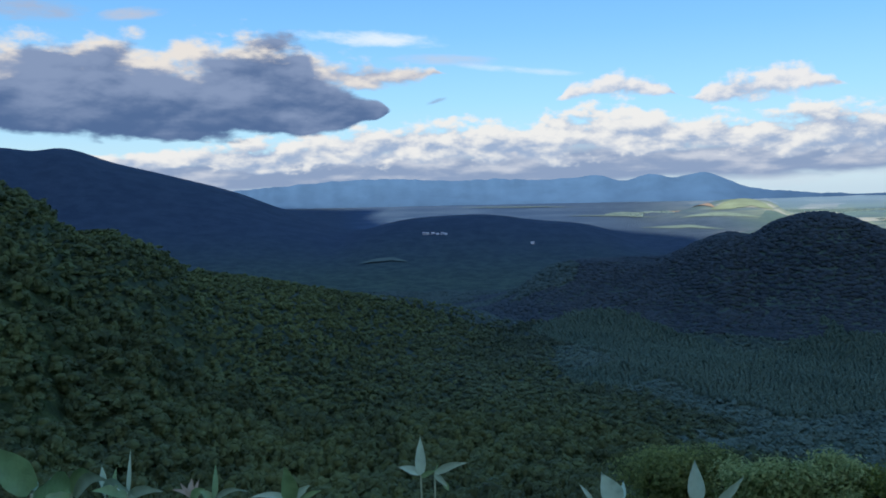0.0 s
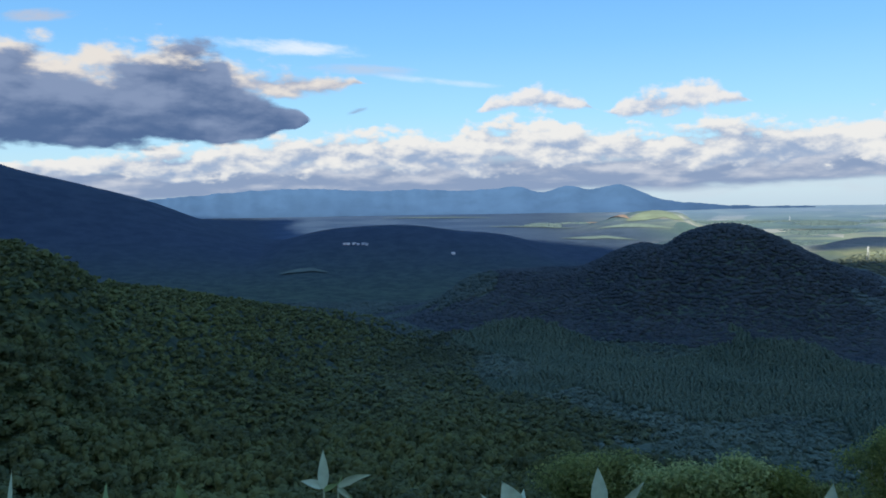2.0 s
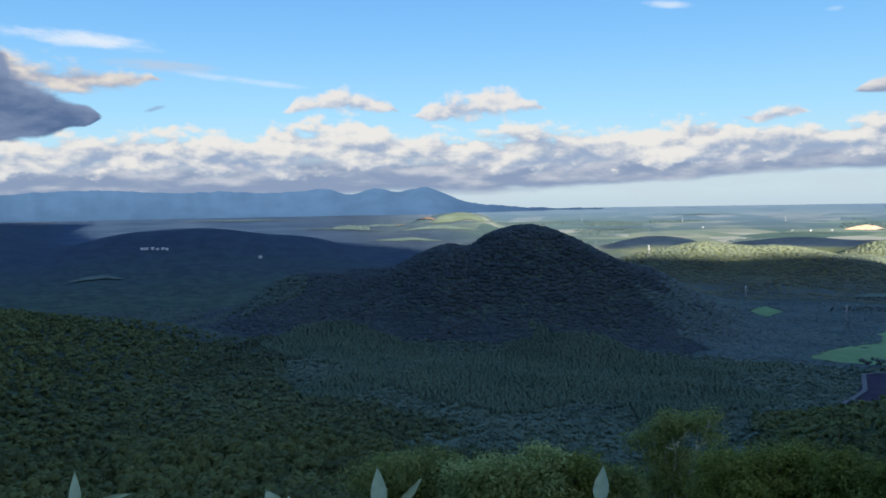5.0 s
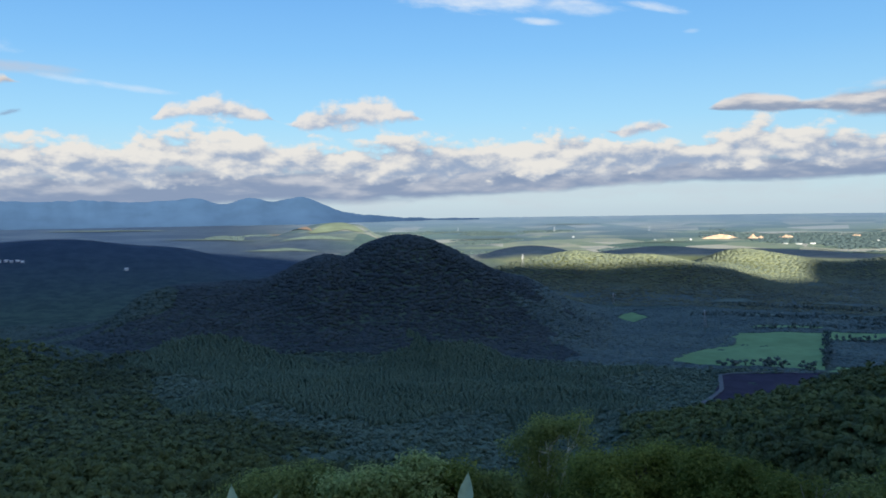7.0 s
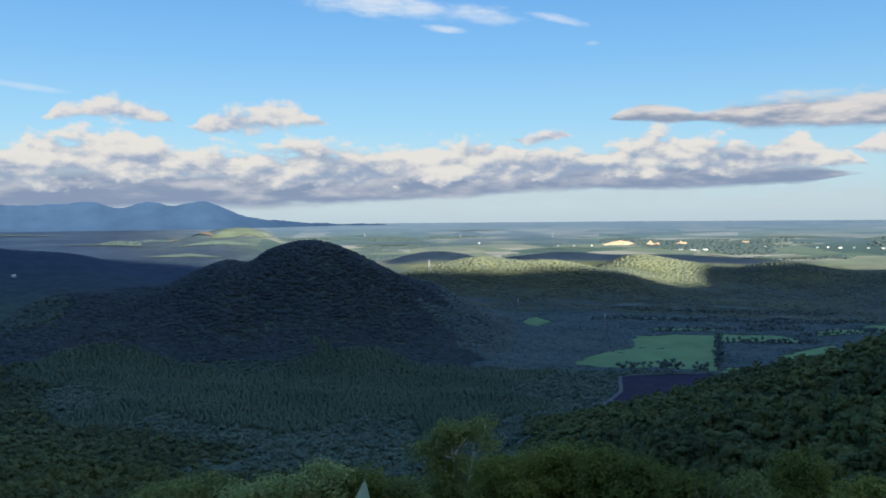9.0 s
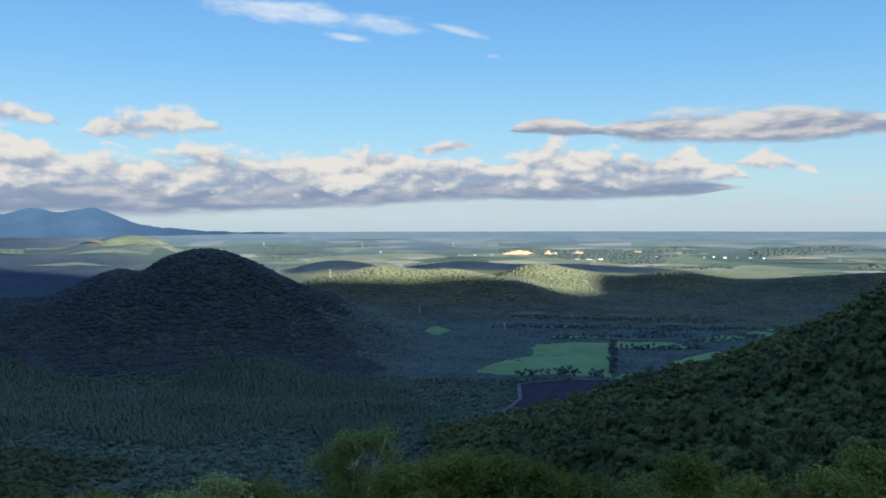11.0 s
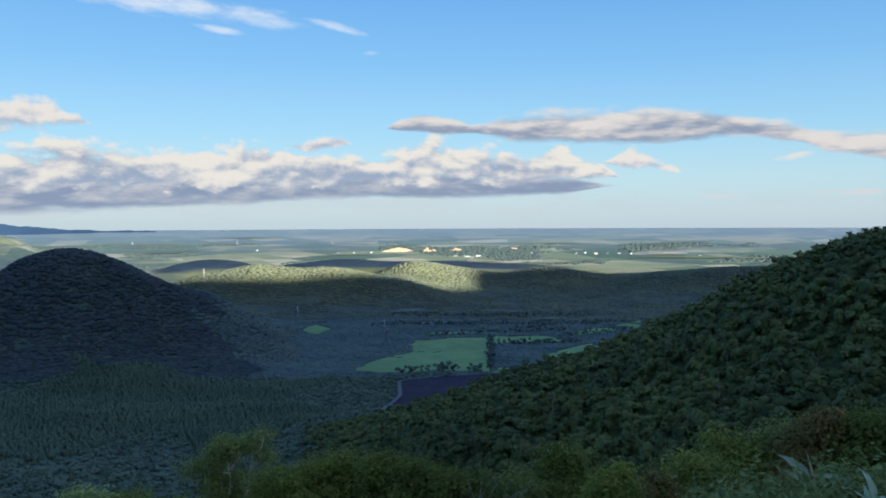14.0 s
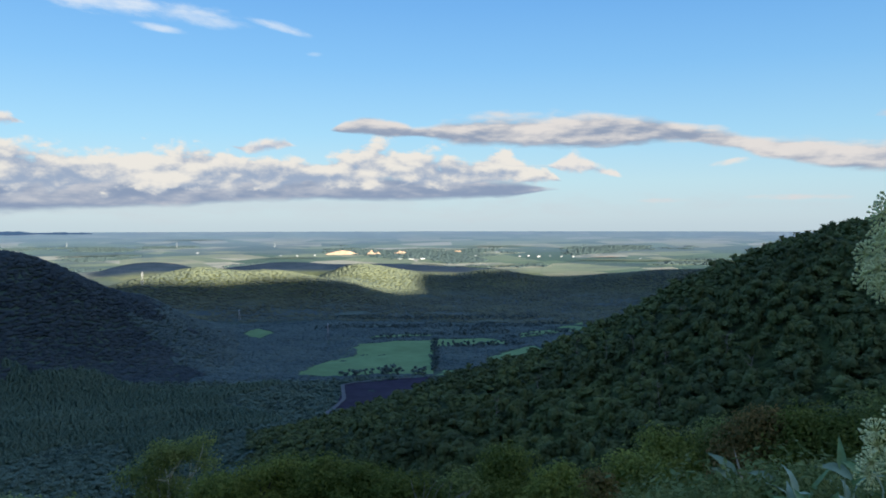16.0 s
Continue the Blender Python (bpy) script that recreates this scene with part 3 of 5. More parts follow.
def leaf_cards(rs, n, radius, size):
    """Small leaf sprays round an egg-shaped crown, lying as leaves do: mostly face up and outwards."""
    d = rs.normal(size=(n, 3))
    d /= np.linalg.norm(d, axis=1)[:, None]
    d[:, 2] = np.abs(d[:, 2]) * 1.1 - 0.35
    c = d * radius * rs.uniform(0.80, 1.15, (n, 1))
    face = d + (0, 0, 0.8) + rs.normal(size=(n, 3)) * 0.45
    p = np.cross(face, rs.normal(size=(n, 3)))
    p /= np.linalg.norm(p, axis=1)[:, None]
    q = np.cross(face, p)
    q /= np.linalg.norm(q, axis=1)[:, None]
    s = size * rs.uniform(0.6, 1.4, (n, 1))
    co = np.stack([c - p * s, c + p * s * 0.6 + q * s * 0.5, c + q * s - p * s * 0.2], 1).reshape(-1, 3)
    return co, np.arange(3 * n).reshape(-1, 3)


def broadleaf_near(seed, lumps, cards, leaf):
    rs = np.random.RandomState(seed)
    parts = []
    for k in range(lumps):
        co, fa = ball(0, seed + k * 3.3, 0.2)
        off = rs.uniform(-0.75, 0.75, 3) * (1, 1, 0.75)
        parts.append((co * rs.uniform(0.30, 0.56) * (1, 1, rs.uniform(0.7, 1.2)) + off, fa))
    c, f = leaf_cards(rs, cards, 1.0, leaf)
    g = c.reshape(-1, 3, 3)
    shift = (rs.randint(0, lumps, len(g)))
    for k in range(lumps):  # leaves hug the lumps
        p = parts[k][0]
        mid, half = p.mean(0), np.linalg.norm(p - p.mean(0), axis=1).mean()
        g[shift == k] = g[shift == k] * (half * 1.38) + mid
        g[shift == k] = g[shift == k].mean(1, keepdims=True) + (g[shift == k] - g[shift == k].mean(1, keepdims=True)) / half
    parts.append((g.reshape(-1, 3), f))
    return merged(parts)


def larch_top(seed):
    a = np.linspace(0, 2 * np.pi, 6, endpoint=False) + seed
    rings = [(0.0, 1.0), (0.45, 0.62), (0.8, 0.28)]
    co = [(r * math.cos(t + h * 3), r * math.sin(t + h * 3), h - 0.5) for h, r in rings for t in a] + [(0, 0, 0.55)]
    fa = []
    for k in range(2):
        for j in range(6):
            p, q = k * 6 + j, k * 6 + (j + 1) % 6
            fa += [(p, q, q + 6), (p, q + 6, p + 6)]
    fa += [(12 + j, 12 + (j + 1) % 6, 18) for j in range(6)]
    return np.array(co), np.array(fa)


_a, _r = np.meshgrid(np.radians(np.arange(-40, 95, 0.5)), np.arange(92, 1500, 12.0), indexing="ij")
_x, _y = _r * np.sin(_a), _r * np.cos(_a)
RISE = np.maximum.accumulate((land_height(_x, _y) + 6 - EYE_Z) / _r, axis=1)


def open_land(x, y):
    a, r = np.degrees(np.arctan2(x, y)), np.hypot(x, y)
    i = np.clip(((a + 40) / 0.5).round().astype(int), 0, RISE.shape[0] - 1)
    j = np.clip(((r - 116) / 12).astype(int), 0, RISE.shape[1] - 1)
    return (land_height(x, y) + 13 - EYE_Z) / r > RISE[i, j]


def scatter(r0, r1, a0, a1, gap, seed, keep=None):
    """Uneven places on the land between two distances and two ways."""
    rs = np.random.RandomState(seed)
    n = int(2 * r1 / gap) + 1
    gx, gy = np.meshgrid((np.arange(n) - n / 2) * gap, (np.arange(n) - n / 2) * gap)
    x = gx.ravel() + rs.uniform(-0.45, 0.45, gx.size) * gap
    y = gy.ravel() + rs.uniform(-0.45, 0.45, gx.size) * gap
    a, r = np.degrees(np.arctan2(x, y)), np.hypot(x, y)
    ok = (r > r0) & (r < r1) & (a > a0) & (a < a1) & ~in_field(x, y)
    if r0 > 400:  # the hollows behind the spurs and the dome stay bare
        ok[ok] &= open_land(x[ok], y[ok])
    if keep is not None:
        ok &= keep(a, r, x, y)
    return x[ok], y[ok]


def woods(name, x, y, shapes, wide, tall, mat, label, seed, sink=0.3):
    """Joined tree crowns, each turned and sized on its own."""
    rs = np.random.RandomState(seed)
    z = land_height(x, y)
    pick = rs.randint(0, len(shapes), len(x))
    parts_co, parts_fa, n = [], [], 0
    for k, (co, fa) in enumerate(shapes):
        w = pick == k
        m = int(w.sum())
        t = rs.uniform(0, 2 * np.pi, m)
        sx = rs.uniform(*wide, m)
        sz = rs.uniform(*tall, m)
        c, s = np.cos(t), np.sin(t)
        X = (co[None, :, 0] * c[:, None] - co[None, :, 1] * s[:, None]) * sx[:, None] + x[w][:, None]
        Y = (co[None, :, 0] * s[:, None] + co[None, :, 1] * c[:, None]) * sx[:, None] + y[w][:, None]
        Z = co[None, :, 2] * sz[:, None] + (z[w] + sz * (1 - sink))[:, None]
        parts_co.append(np.stack([X, Y, Z], -1).reshape(-1, 3))
        parts_fa.append((fa[None] + (np.arange(m) * len(co))[:, None, None]).reshape(-1, 3) + n)
        n += m * len(co)
    me = bpy.data.meshes.new(name)
    fill(me, np.concatenate(parts_co), np.concatenate(parts_fa))
    smooth(me)
    me.materials.append(mat)
    return tagged(new(name, me), label, "woods", kind="stuff")


LARCHES = lambda a, r, x, y: (a > 9 + 3 * np.sin(r * 0.02)) & (a < 40 + 2 * np.sin(r * 0.03)) & (r > 620 + 40 * np.sin(a * 0.5) + 60 * rough_land(x, y, 60)) & (r < 905 - 30 * np.sin(a * 0.4) + 60 * rough_land(x, y, 80))
SPURS = lambda a, r: (r < 430) | ((a > 40) & (r < 620)) | ((a < -6) & (r < 820))
FLOOR_WOOD = lambda a, r, x, y: ~LARCHES(a, r, x, y) & ~SPURS(a, r)
SPUR_WOOD = lambda a, r, x, y: SPURS(a, r)
close_shapes = [broadleaf_near(k, 9, 1250, 0.066) for k in range(5)]
near_shapes = [broadleaf_near(k + 9, 7, 290, 0.112) for k in range(9)]
mid_shapes = [broadleaf_near(k + 30, 3, 56, 0.205) for k in range(8)]
low_shapes = [ball(1, k + 20, 0.5) for k in range(8)]
woods("hillside_woods", *scatter(75, 165, 38, 87, 8.6, 1), close_shapes, (3.2, 7.4), (4.0, 7.4), CANOPY_NEAR, "dense green broadleaf woods just below the viewpoint", 1, 0.4)
woods("hillside_woods", *scatter(165, 400, -32, 87, 7.4, 5, lambda a, r, x, y: (r > 195) | (a > 38)), near_shapes, (3.2, 7.2), (3.4, 7.2), CANOPY_NEAR, "dense green broadleaf woods on the hillside", 5, 0.4)
woods("spur_woods", *scatter(401, 820, -32, 87, 7.0, 6, SPUR_WOOD), mid_shapes, (4.0, 6.8), (3.4, 5.4), CANOPY_NEAR, "green broadleaf woods along the spurs", 6, 0.6)
EAST = lambda a, r, x, y: a > 13 + 14 * rough_land(x, y, 120)
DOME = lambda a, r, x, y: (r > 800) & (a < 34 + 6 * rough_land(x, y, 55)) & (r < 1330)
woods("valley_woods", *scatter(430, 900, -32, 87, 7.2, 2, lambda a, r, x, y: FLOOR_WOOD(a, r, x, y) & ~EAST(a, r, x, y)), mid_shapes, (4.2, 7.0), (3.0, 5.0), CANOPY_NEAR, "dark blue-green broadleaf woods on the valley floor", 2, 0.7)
woods("valley_woods", *scatter(430, 900, -32, 87, 7.2, 12, lambda a, r, x, y: FLOOR_WOOD(a, r, x, y) & EAST(a, r, x, y)), mid_shapes, (4.4, 7.2), (2.8, 4.8), CANOPY_VALLEY, "grey-green broadleaf woods on the valley floor", 12, 0.95)
woods("larch_woods", *scatter(560, 960, 6, 43, 4.2, 3, LARCHES), [larch_top(k) for k in range(3)], (2.9, 3.8), (4.2, 5.4), LARCH, "even larch plantation on the valley floor", 3, 0.5)
WEST = lambda a, r, x, y: a < 6 + 12 * rough_land(x, y, 150)
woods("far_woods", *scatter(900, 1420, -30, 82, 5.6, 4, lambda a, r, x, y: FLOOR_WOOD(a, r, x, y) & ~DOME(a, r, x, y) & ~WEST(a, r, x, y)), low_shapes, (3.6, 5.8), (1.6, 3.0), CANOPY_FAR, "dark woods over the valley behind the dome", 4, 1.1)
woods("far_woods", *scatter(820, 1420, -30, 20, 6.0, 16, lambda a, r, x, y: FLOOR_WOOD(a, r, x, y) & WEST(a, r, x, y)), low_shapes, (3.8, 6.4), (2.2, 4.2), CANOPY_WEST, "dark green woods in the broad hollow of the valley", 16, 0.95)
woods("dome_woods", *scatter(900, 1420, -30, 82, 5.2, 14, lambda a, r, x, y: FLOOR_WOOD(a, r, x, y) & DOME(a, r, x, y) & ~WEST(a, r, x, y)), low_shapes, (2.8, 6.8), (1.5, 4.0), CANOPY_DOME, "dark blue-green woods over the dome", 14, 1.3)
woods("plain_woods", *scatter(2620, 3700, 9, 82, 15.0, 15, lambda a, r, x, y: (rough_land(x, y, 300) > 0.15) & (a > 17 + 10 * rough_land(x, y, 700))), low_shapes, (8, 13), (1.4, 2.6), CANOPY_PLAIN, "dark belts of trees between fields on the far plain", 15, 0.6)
woods("sunny_hill_woods", *scatter(1440, 2120, 29, 80, 8.8, 8), low_shapes, (4.8, 8.0), (1.6, 2.8), CANOPY_HILL, "olive woods on low sunlit hills", 8, 1.2)

# ---- builders ----
def part(name, bm, mat, parent, label="", flat=False):
    """Links a bmesh as one mesh object under a thing or a part."""
    me = bpy.data.meshes.new(name)
    if isinstance(bm, tuple):
        fill(me, *bm)
    else:
        bm.to_mesh(me)
        bm.free()
    if not flat:
        smooth(me)
    me.materials.append(mat)
    ob = new(name, me)
    if parent is not None:
        ob.parent = parent
    return tagged(ob, label)


def thing(name, place, label, category, group=""):
    ob = new(name)
    ob.location = place
    return tagged(ob, label, category, group)


def tube(bm, points, radii, sides=6):
    """A round stem through the points, with its own radius at each."""
    rings = []
    for i, p in enumerate(points):
        p = Vector(p)
        d = (Vector(points[min(i + 1, len(points) - 1)]) - Vector(points[max(i - 1, 0)])).normalized()
        u = d.orthogonal().normalized()
        w = d.cross(u)
        rings.append([bm.verts.new(p + (u * math.cos(a) + w * math.sin(a)) * radii[i]) for a in (2 * math.pi * k / sides for k in range(sides))])
    for r, q in zip(rings, rings[1:]):
        for k in range(sides):
            bm.faces.new((r[k], r[(k + 1) % sides], q[(k + 1) % sides], q[k]))
    bm.faces.new(rings[-1])
    bm.faces.new(rings[0][::-1])
    return bm


def wander(rs, a, b, n, off):
    pts = [Vector(a).lerp(Vector(b), k / (n - 1)) for k in range(n)]
    return [p + Vector(rs.uniform(-off, off, 3)) * (0 if i in (0, n - 1) else 1) for i, p in enumerate(pts)]


# ---- trees below the viewpoint ----
def leaf_mass(rs, centres, sizes, count, leaf):
    """Leaf sprays gathered in clumps."""
    co, n = [], 0
    for c, s in zip(centres, sizes):
        k = int(count * s * s)
        d = rs.normal(size=(k, 3))
        d /= np.linalg.norm(d, axis=1)[:, None]
        d *= rs.uniform(0.30, 1.25, (k, 1)) * (1, 1, 0.72)
        p = np.array(c) + d * s
        face = d + (0, 0, 0.7) + rs.normal(size=(k, 3)) * 0.5
        a = np.cross(face, rs.normal(size=(k, 3)))
        a /= np.linalg.norm(a, axis=1)[:, None]
        b = np.cross(face, a)
        b /= np.linalg.norm(b, axis=1)[:, None]
        q = leaf * rs.uniform(0.6, 1.4, (k, 1))
        co.append(np.stack([p - a * q, p + b * q * 0.45, p + a * q, p - b * q * 0.45], 1).reshape(-1, 4, 3))
        n += k
    co = np.concatenate(co).reshape(-1, 3)
    return co, np.arange(len(co)).reshape(-1, 4)


def tree(name, way, r, top, wide, crown_mat, bark, label, seed, clumps=46, leaf=0.125, stems=1, count=300, open_crown=False, low=0.30):
    """A tree on the slope whose top stands at the given angle over the eye."""
    rs = np.random.RandomState(seed)
    foot = at(way, r, -0.2)
    tall = EYE_Z + r * math.tan(radians(top + 0.5)) - foot.z
    ob = thing(name, foot, label, "tree")
    centres, sizes = [], []
    for k in range(stems):
        lean = Vector((rs.uniform(-0.16, 0.16), rs.uniform(-0.16, 0.16), 1)) * tall * rs.uniform(0.78, 0.92)
        if k == 0:
            lean = Vector((rs.uniform(-0.04, 0.04) * tall, rs.uniform(-0.04, 0.04) * tall, tall * 0.9))
        w = 0.022 * tall
        pts = wander(rs, (rs.uniform(-0.3, 0.3) * (k > 0), rs.uniform(-0.3, 0.3) * (k > 0), 0), lean, 6, 0.02 * tall)
        part("trunk", tube(bmesh.new(), pts, [w, w * 0.8, w * 0.62, w * 0.45, w * 0.28, w * 0.1], 7), bark, ob)
        for j in range(6):
            i = rs.randint(2, 5)
            a = rs.uniform(0, 6.28)
            tip = pts[i] + Vector((math.cos(a) * wide * rs.uniform(0.35, 0.8), math.sin(a) * wide * rs.uniform(0.35, 0.8), tall * rs.uniform(0.08, 0.24)))
            part("limb", tube(bmesh.new(), wander(rs, pts[i], tip, 4, 0.02 * tall), [w * 0.4, w * 0.3, w * 0.2, w * 0.06], 5), bark, ob)
            centres.append(tip), sizes.append(rs.uniform(0.06, 0.10) * tall if open_crown else rs.uniform(0.10, 0.17) * tall)
        centres.append(lean), sizes.append(0.09 * tall)
    while len(centres) < clumps:
        a, q = rs.uniform(0, 6.28), rs.uniform(0.05, 1) ** 0.5
        h = rs.uniform(low, 0.92)
        reach = wide * q * math.sin(math.pi * min(0.97, h * 0.78 + 0.2)) ** 0.7
        centres.append(Vector((math.cos(a) * reach, math.sin(a) * reach, tall * h)))
        sizes.append(rs.uniform(0.05, 0.09 if open_crown else 0.15) * tall)
    sizes = [min(s, max(0.4, tall - c[2]) + 0.25) for s, c in zip(sizes, centres)]
    part("crown", leaf_mass(rs, centres, sizes, count, leaf), crown_mat, ob)
    return ob


GREEN_TREE, BRIGHT_TREE = "green broadleaf tree on the slope below the viewpoint", "yellow-green leafy tree on the slope below the viewpoint"
tree("broadleaf_tree", 14.3, 50, -17.6, 2.6, CROWN_OLIVE, BARK, "olive-green broadleaf tree on the slope below the viewpoint", 101)
tree("broadleaf_tree", 16.4, 52, -17.1, 2.6, CROWN_OLIVE, BARK, "olive-green broadleaf tree on the slope below the viewpoint", 102)
tree("broadleaf_tree", 18.6, 51, -17.3, 2.4, CROWN_OLIVE, BARK, "olive-green broadleaf tree on the slope below the viewpoint", 103)
tree("broadleaf_tree", 21.2, 46, -17.8, 2.6, CROWN_BRIGHT, BARK, BRIGHT_TREE, 104)
tree("broadleaf_tree", 23.4, 45, -17.5, 2.4, CROWN_BRIGHT, BARK, BRIGHT_TREE, 105)
tree("broadleaf_tree", 25.5, 46, -16.7, 2.5, CROWN_BRIGHT, BARK, BRIGHT_TREE, 106)
tree("broadleaf_tree", 27.9, 47, -17.2, 2.2, CROWN_GREEN, BARK, GREEN_TREE, 107)
tree("broadleaf_tree", 30.6, 48, -18.0, 2.4, CROWN_OLIVE, BARK, "olive-green broadleaf tree on the slope below the viewpoint", 108)
tree("birch_tree", 34.8, 66, -14.1, 2.3, CROWN_OLIVE, BIRCH, "tall birch with pale forked trunks and thin crown", 109, clumps=30, stems=4, count=330, open_crown=True, low=0.62)
tree("broadleaf_tree", 38.2, 60, -16.4, 3.0, CROWN_GREEN, BARK, GREEN_TREE, 110)
tree("broadleaf_tree", 40.6, 58, -16.2, 2.8, CROWN_GREEN, BARK, GREEN_TREE, 111)
tree("broadleaf_tree", 43.2, 60, -16.1, 3.0, CROWN_GREEN, BARK, GREEN_TREE, 112)
tree("broadleaf_tree", 45.6, 57, -16.0, 3.0, CROWN_GREEN, BARK, GREEN_TREE, 113)
tree("broadleaf_tree", 48.2, 55, -16.6, 2.8, CROWN_GREEN, BARK, GREEN_TREE, 114)
tree("broadleaf_tree", 51.2, 50, -17.4, 2.6, CROWN_GREEN, BARK, GREEN_TREE, 115)
tree("broadleaf_tree", 54.6, 50, -17.3, 2.6, CROWN_OLIVE, BARK, "olive-green broadleaf tree on the slope below the viewpoint", 116)
tree("broadleaf_tree", 57.7, 60, -15.3, 2.8, CROWN_GREEN, BARK, GREEN_TREE, 117)
tree("broadleaf_tree", 61.8, 46, -16.2, 2.4, CROWN_GREEN, BARK, GREEN_TREE, 118)
tree("rust_coloured_bush", 64.6, 42, -16.7, 1.2, CROWN_RUST, BARK, "small rust-red autumn bush among green trees", 119, clumps=14)
tree("broadleaf_tree", 66.6, 46, -15.6, 2.0, CROWN_GREEN, BARK, GREEN_TREE, 120)
tree("broadleaf_tree", 69.2, 50, -13.6, 2.8, CROWN_GREEN, BARK, GREEN_TREE, 121)
tree("broadleaf_tree", 72.4, 52, -12.9, 2.4, CROWN_OLIVE, BARK, "olive broadleaf tree beginning to turn orange", 122)
tree("broadleaf_tree", 74.6, 50, -11.9, 2.2, CROWN_RUST, BARK, "broadleaf tree with orange-brown autumn tint", 123)
tree("broadleaf_tree", 77.6, 50, -11.0, 3.0, CROWN_GREEN, BARK, GREEN_TREE, 124)
tree("broadleaf_tree", 80.8, 48, -11.6, 2.6, CROWN_GREEN, BARK, GREEN_TREE, 125)
tree("broadleaf_tree", 83.5, 50, -10.0, 2.6, CROWN_OLIVE, BARK, "olive broadleaf tree beginning to turn orange", 126)


def bare_tree(way, r, top, seed):
    """A leafless dead tree with forked grey branches."""
    rs = np.random.RandomState(seed)
    foot = at(way, r, -0.2)
    tall = EYE_Z + r * math.tan(radians(top)) - foot.z
    ob = thing("dead_tree", foot, "leafless dead tree with pale forked branches", "tree", "dead trees on the slope")
    w = (0.008 if r < 100 else 0.014) * tall
    pts = wander(rs, (0, 0, 0), (rs.uniform(-0.5, 0.5), rs.uniform(-0.5, 0.5), tall), 6, 0.03 * tall)
    part("trunk", tube(bmesh.new(), pts, [w, w * 0.8, w * 0.65, w * 0.5, w * 0.35, w * 0.12], 6), BARK_PALE, ob)
    for j in range(9):
        i, a = rs.randint(2, 5), rs.uniform(0, 6.28)
        out = tall * rs.uniform(0.12, 0.24)
        tip = pts[i] + Vector((math.cos(a) * out, math.sin(a) * out, tall * rs.uniform(0.12, 0.26)))
        part("branch", tube(bmesh.new(), wander(rs, pts[i], tip, 4, 0.03 * tall), [w * 0.5, w * 0.4, w * 0.3, w * 0.1], 5), BARK_PALE, ob)
    return ob


for way, r, top, seed in ((52.6, 47, -17.5, 1), (53.8, 46, -17.4, 2)):
    bare_tree(way, r, top, seed)


# ---- bamboo grass at the edge of the viewpoint ----
def spot(way, up, d):
    """A place d metres from an eye (the first one; the last for what stands at the far right), in a way and at a rise in degrees."""
    a, e = radians(way), radians(up)
    turn = 53.2 if way > 60 else 28.0 if way > 25 else 0.0
    return Vector((ARM * math.sin(radians(turn)), ARM * (math.cos(radians(turn)) - 1), 0)) + Vector((d * math.sin(a) * math.cos(e), d * math.cos(a) * math.cos(e), EYE_Z + d * math.sin(e)))


def blade_mesh(base, tip, width, bow=0.12, fold=0.25, twist=0.0, curl=0.0):
    """A long pointed leaf: folded along the midrib, bowed, with a thin tip."""
    base, tip = Vector(base), Vector(tip)
    d = tip - base
    long = d.length
    d.normalize()
    to_eye = (Vector((0, 0, EYE_Z)) - (base + tip) / 2).normalized()
    side = d.cross(to_eye).normalized()
    side = (Matrix.Rotation(twist, 3, d) @ side).normalized()
    face = side.cross(d).normalized()
    rise = Vector((0, 0, 1)) - d * d.z
    bm, n, rows = bmesh.new(), 14, []
    for k in range(n + 1):
        u = k / n
        w = width * 0.5 * (math.sin(math.pi * min(1, u * 0.93 + 0.07) ** 0.72) ** 1.15 * (1 - 0.15 * u) if u < 1 else 0.02)
        if u > 0.86:
            w *= max(0.06, (1 - u) / 0.14)
        p = base + d * long * u + rise * (bow * long * math.sin(math.pi * u)) + face * (curl * long * max(0, u - 0.7) ** 1.2)
        wave = 0.04 * width * math.sin(u * 21 + twist * 5)
        rows.append([bm.verts.new(p + side * w * s + face * (abs(s) * fold * w + wave * s)) for s in (-1, -0.55, 0, 0.55, 1)])
    for a, b in zip(rows, rows[1:]):
        for k in range(4):
            bm.faces.new((a[k], a[k + 1], b[k + 1], b[k]))
    return bm


def cane(plant, top, foot, radius=0.0035):
    rs = np.random.RandomState(int(abs(top.x) * 1000) % 997)
    part("stem", tube(bmesh.new(), wander(rs, foot, top, 6, 0.008), [radius * 1.3, radius * 1.2, radius * 1.1, radius, radius * 0.9, radius * 0.6], 6), CANE, plant)


def bamboo(way, up, d, leaves, label, mat=None):
    """One cane of bamboo grass. Leaves: base way, base rise, tip way, tip rise, width, bow, twist, curl and material."""
    top = spot(way, up, d)
    foot = Vector((top.x * 1.06, top.y * 1.06, at(way, math.hypot(top.x, top.y) * 1.06).z - 0.03))
    plant = thing("bamboo_plant", (0, 0, 0), label, "bamboo plant", "bamboo along the edge")
    plant.location = foot
    bpy.context.view_layer.update()
    shift = Matrix.Translation(-foot)
    cane(plant, shift @ top, Vector((0, 0, 0)))
    for bw, bu, tw, tu, near, width, bow, twist, curl, m in leaves:
        bm = blade_mesh(spot(bw, bu, d), spot(tw, tu, d * near), width, bow, 0.3, twist, curl)
        bm.transform(shift)
        part("leaf", bm, m, plant, "dry papery leaf" if m is LEAF_DRY else "")
    return plant


PALE_PLANT = "dwarf bamboo with broad pale waxy leaves at the slope's edge"
GREEN_PLANT = "dwarf bamboo with long green leaves at the slope's edge"
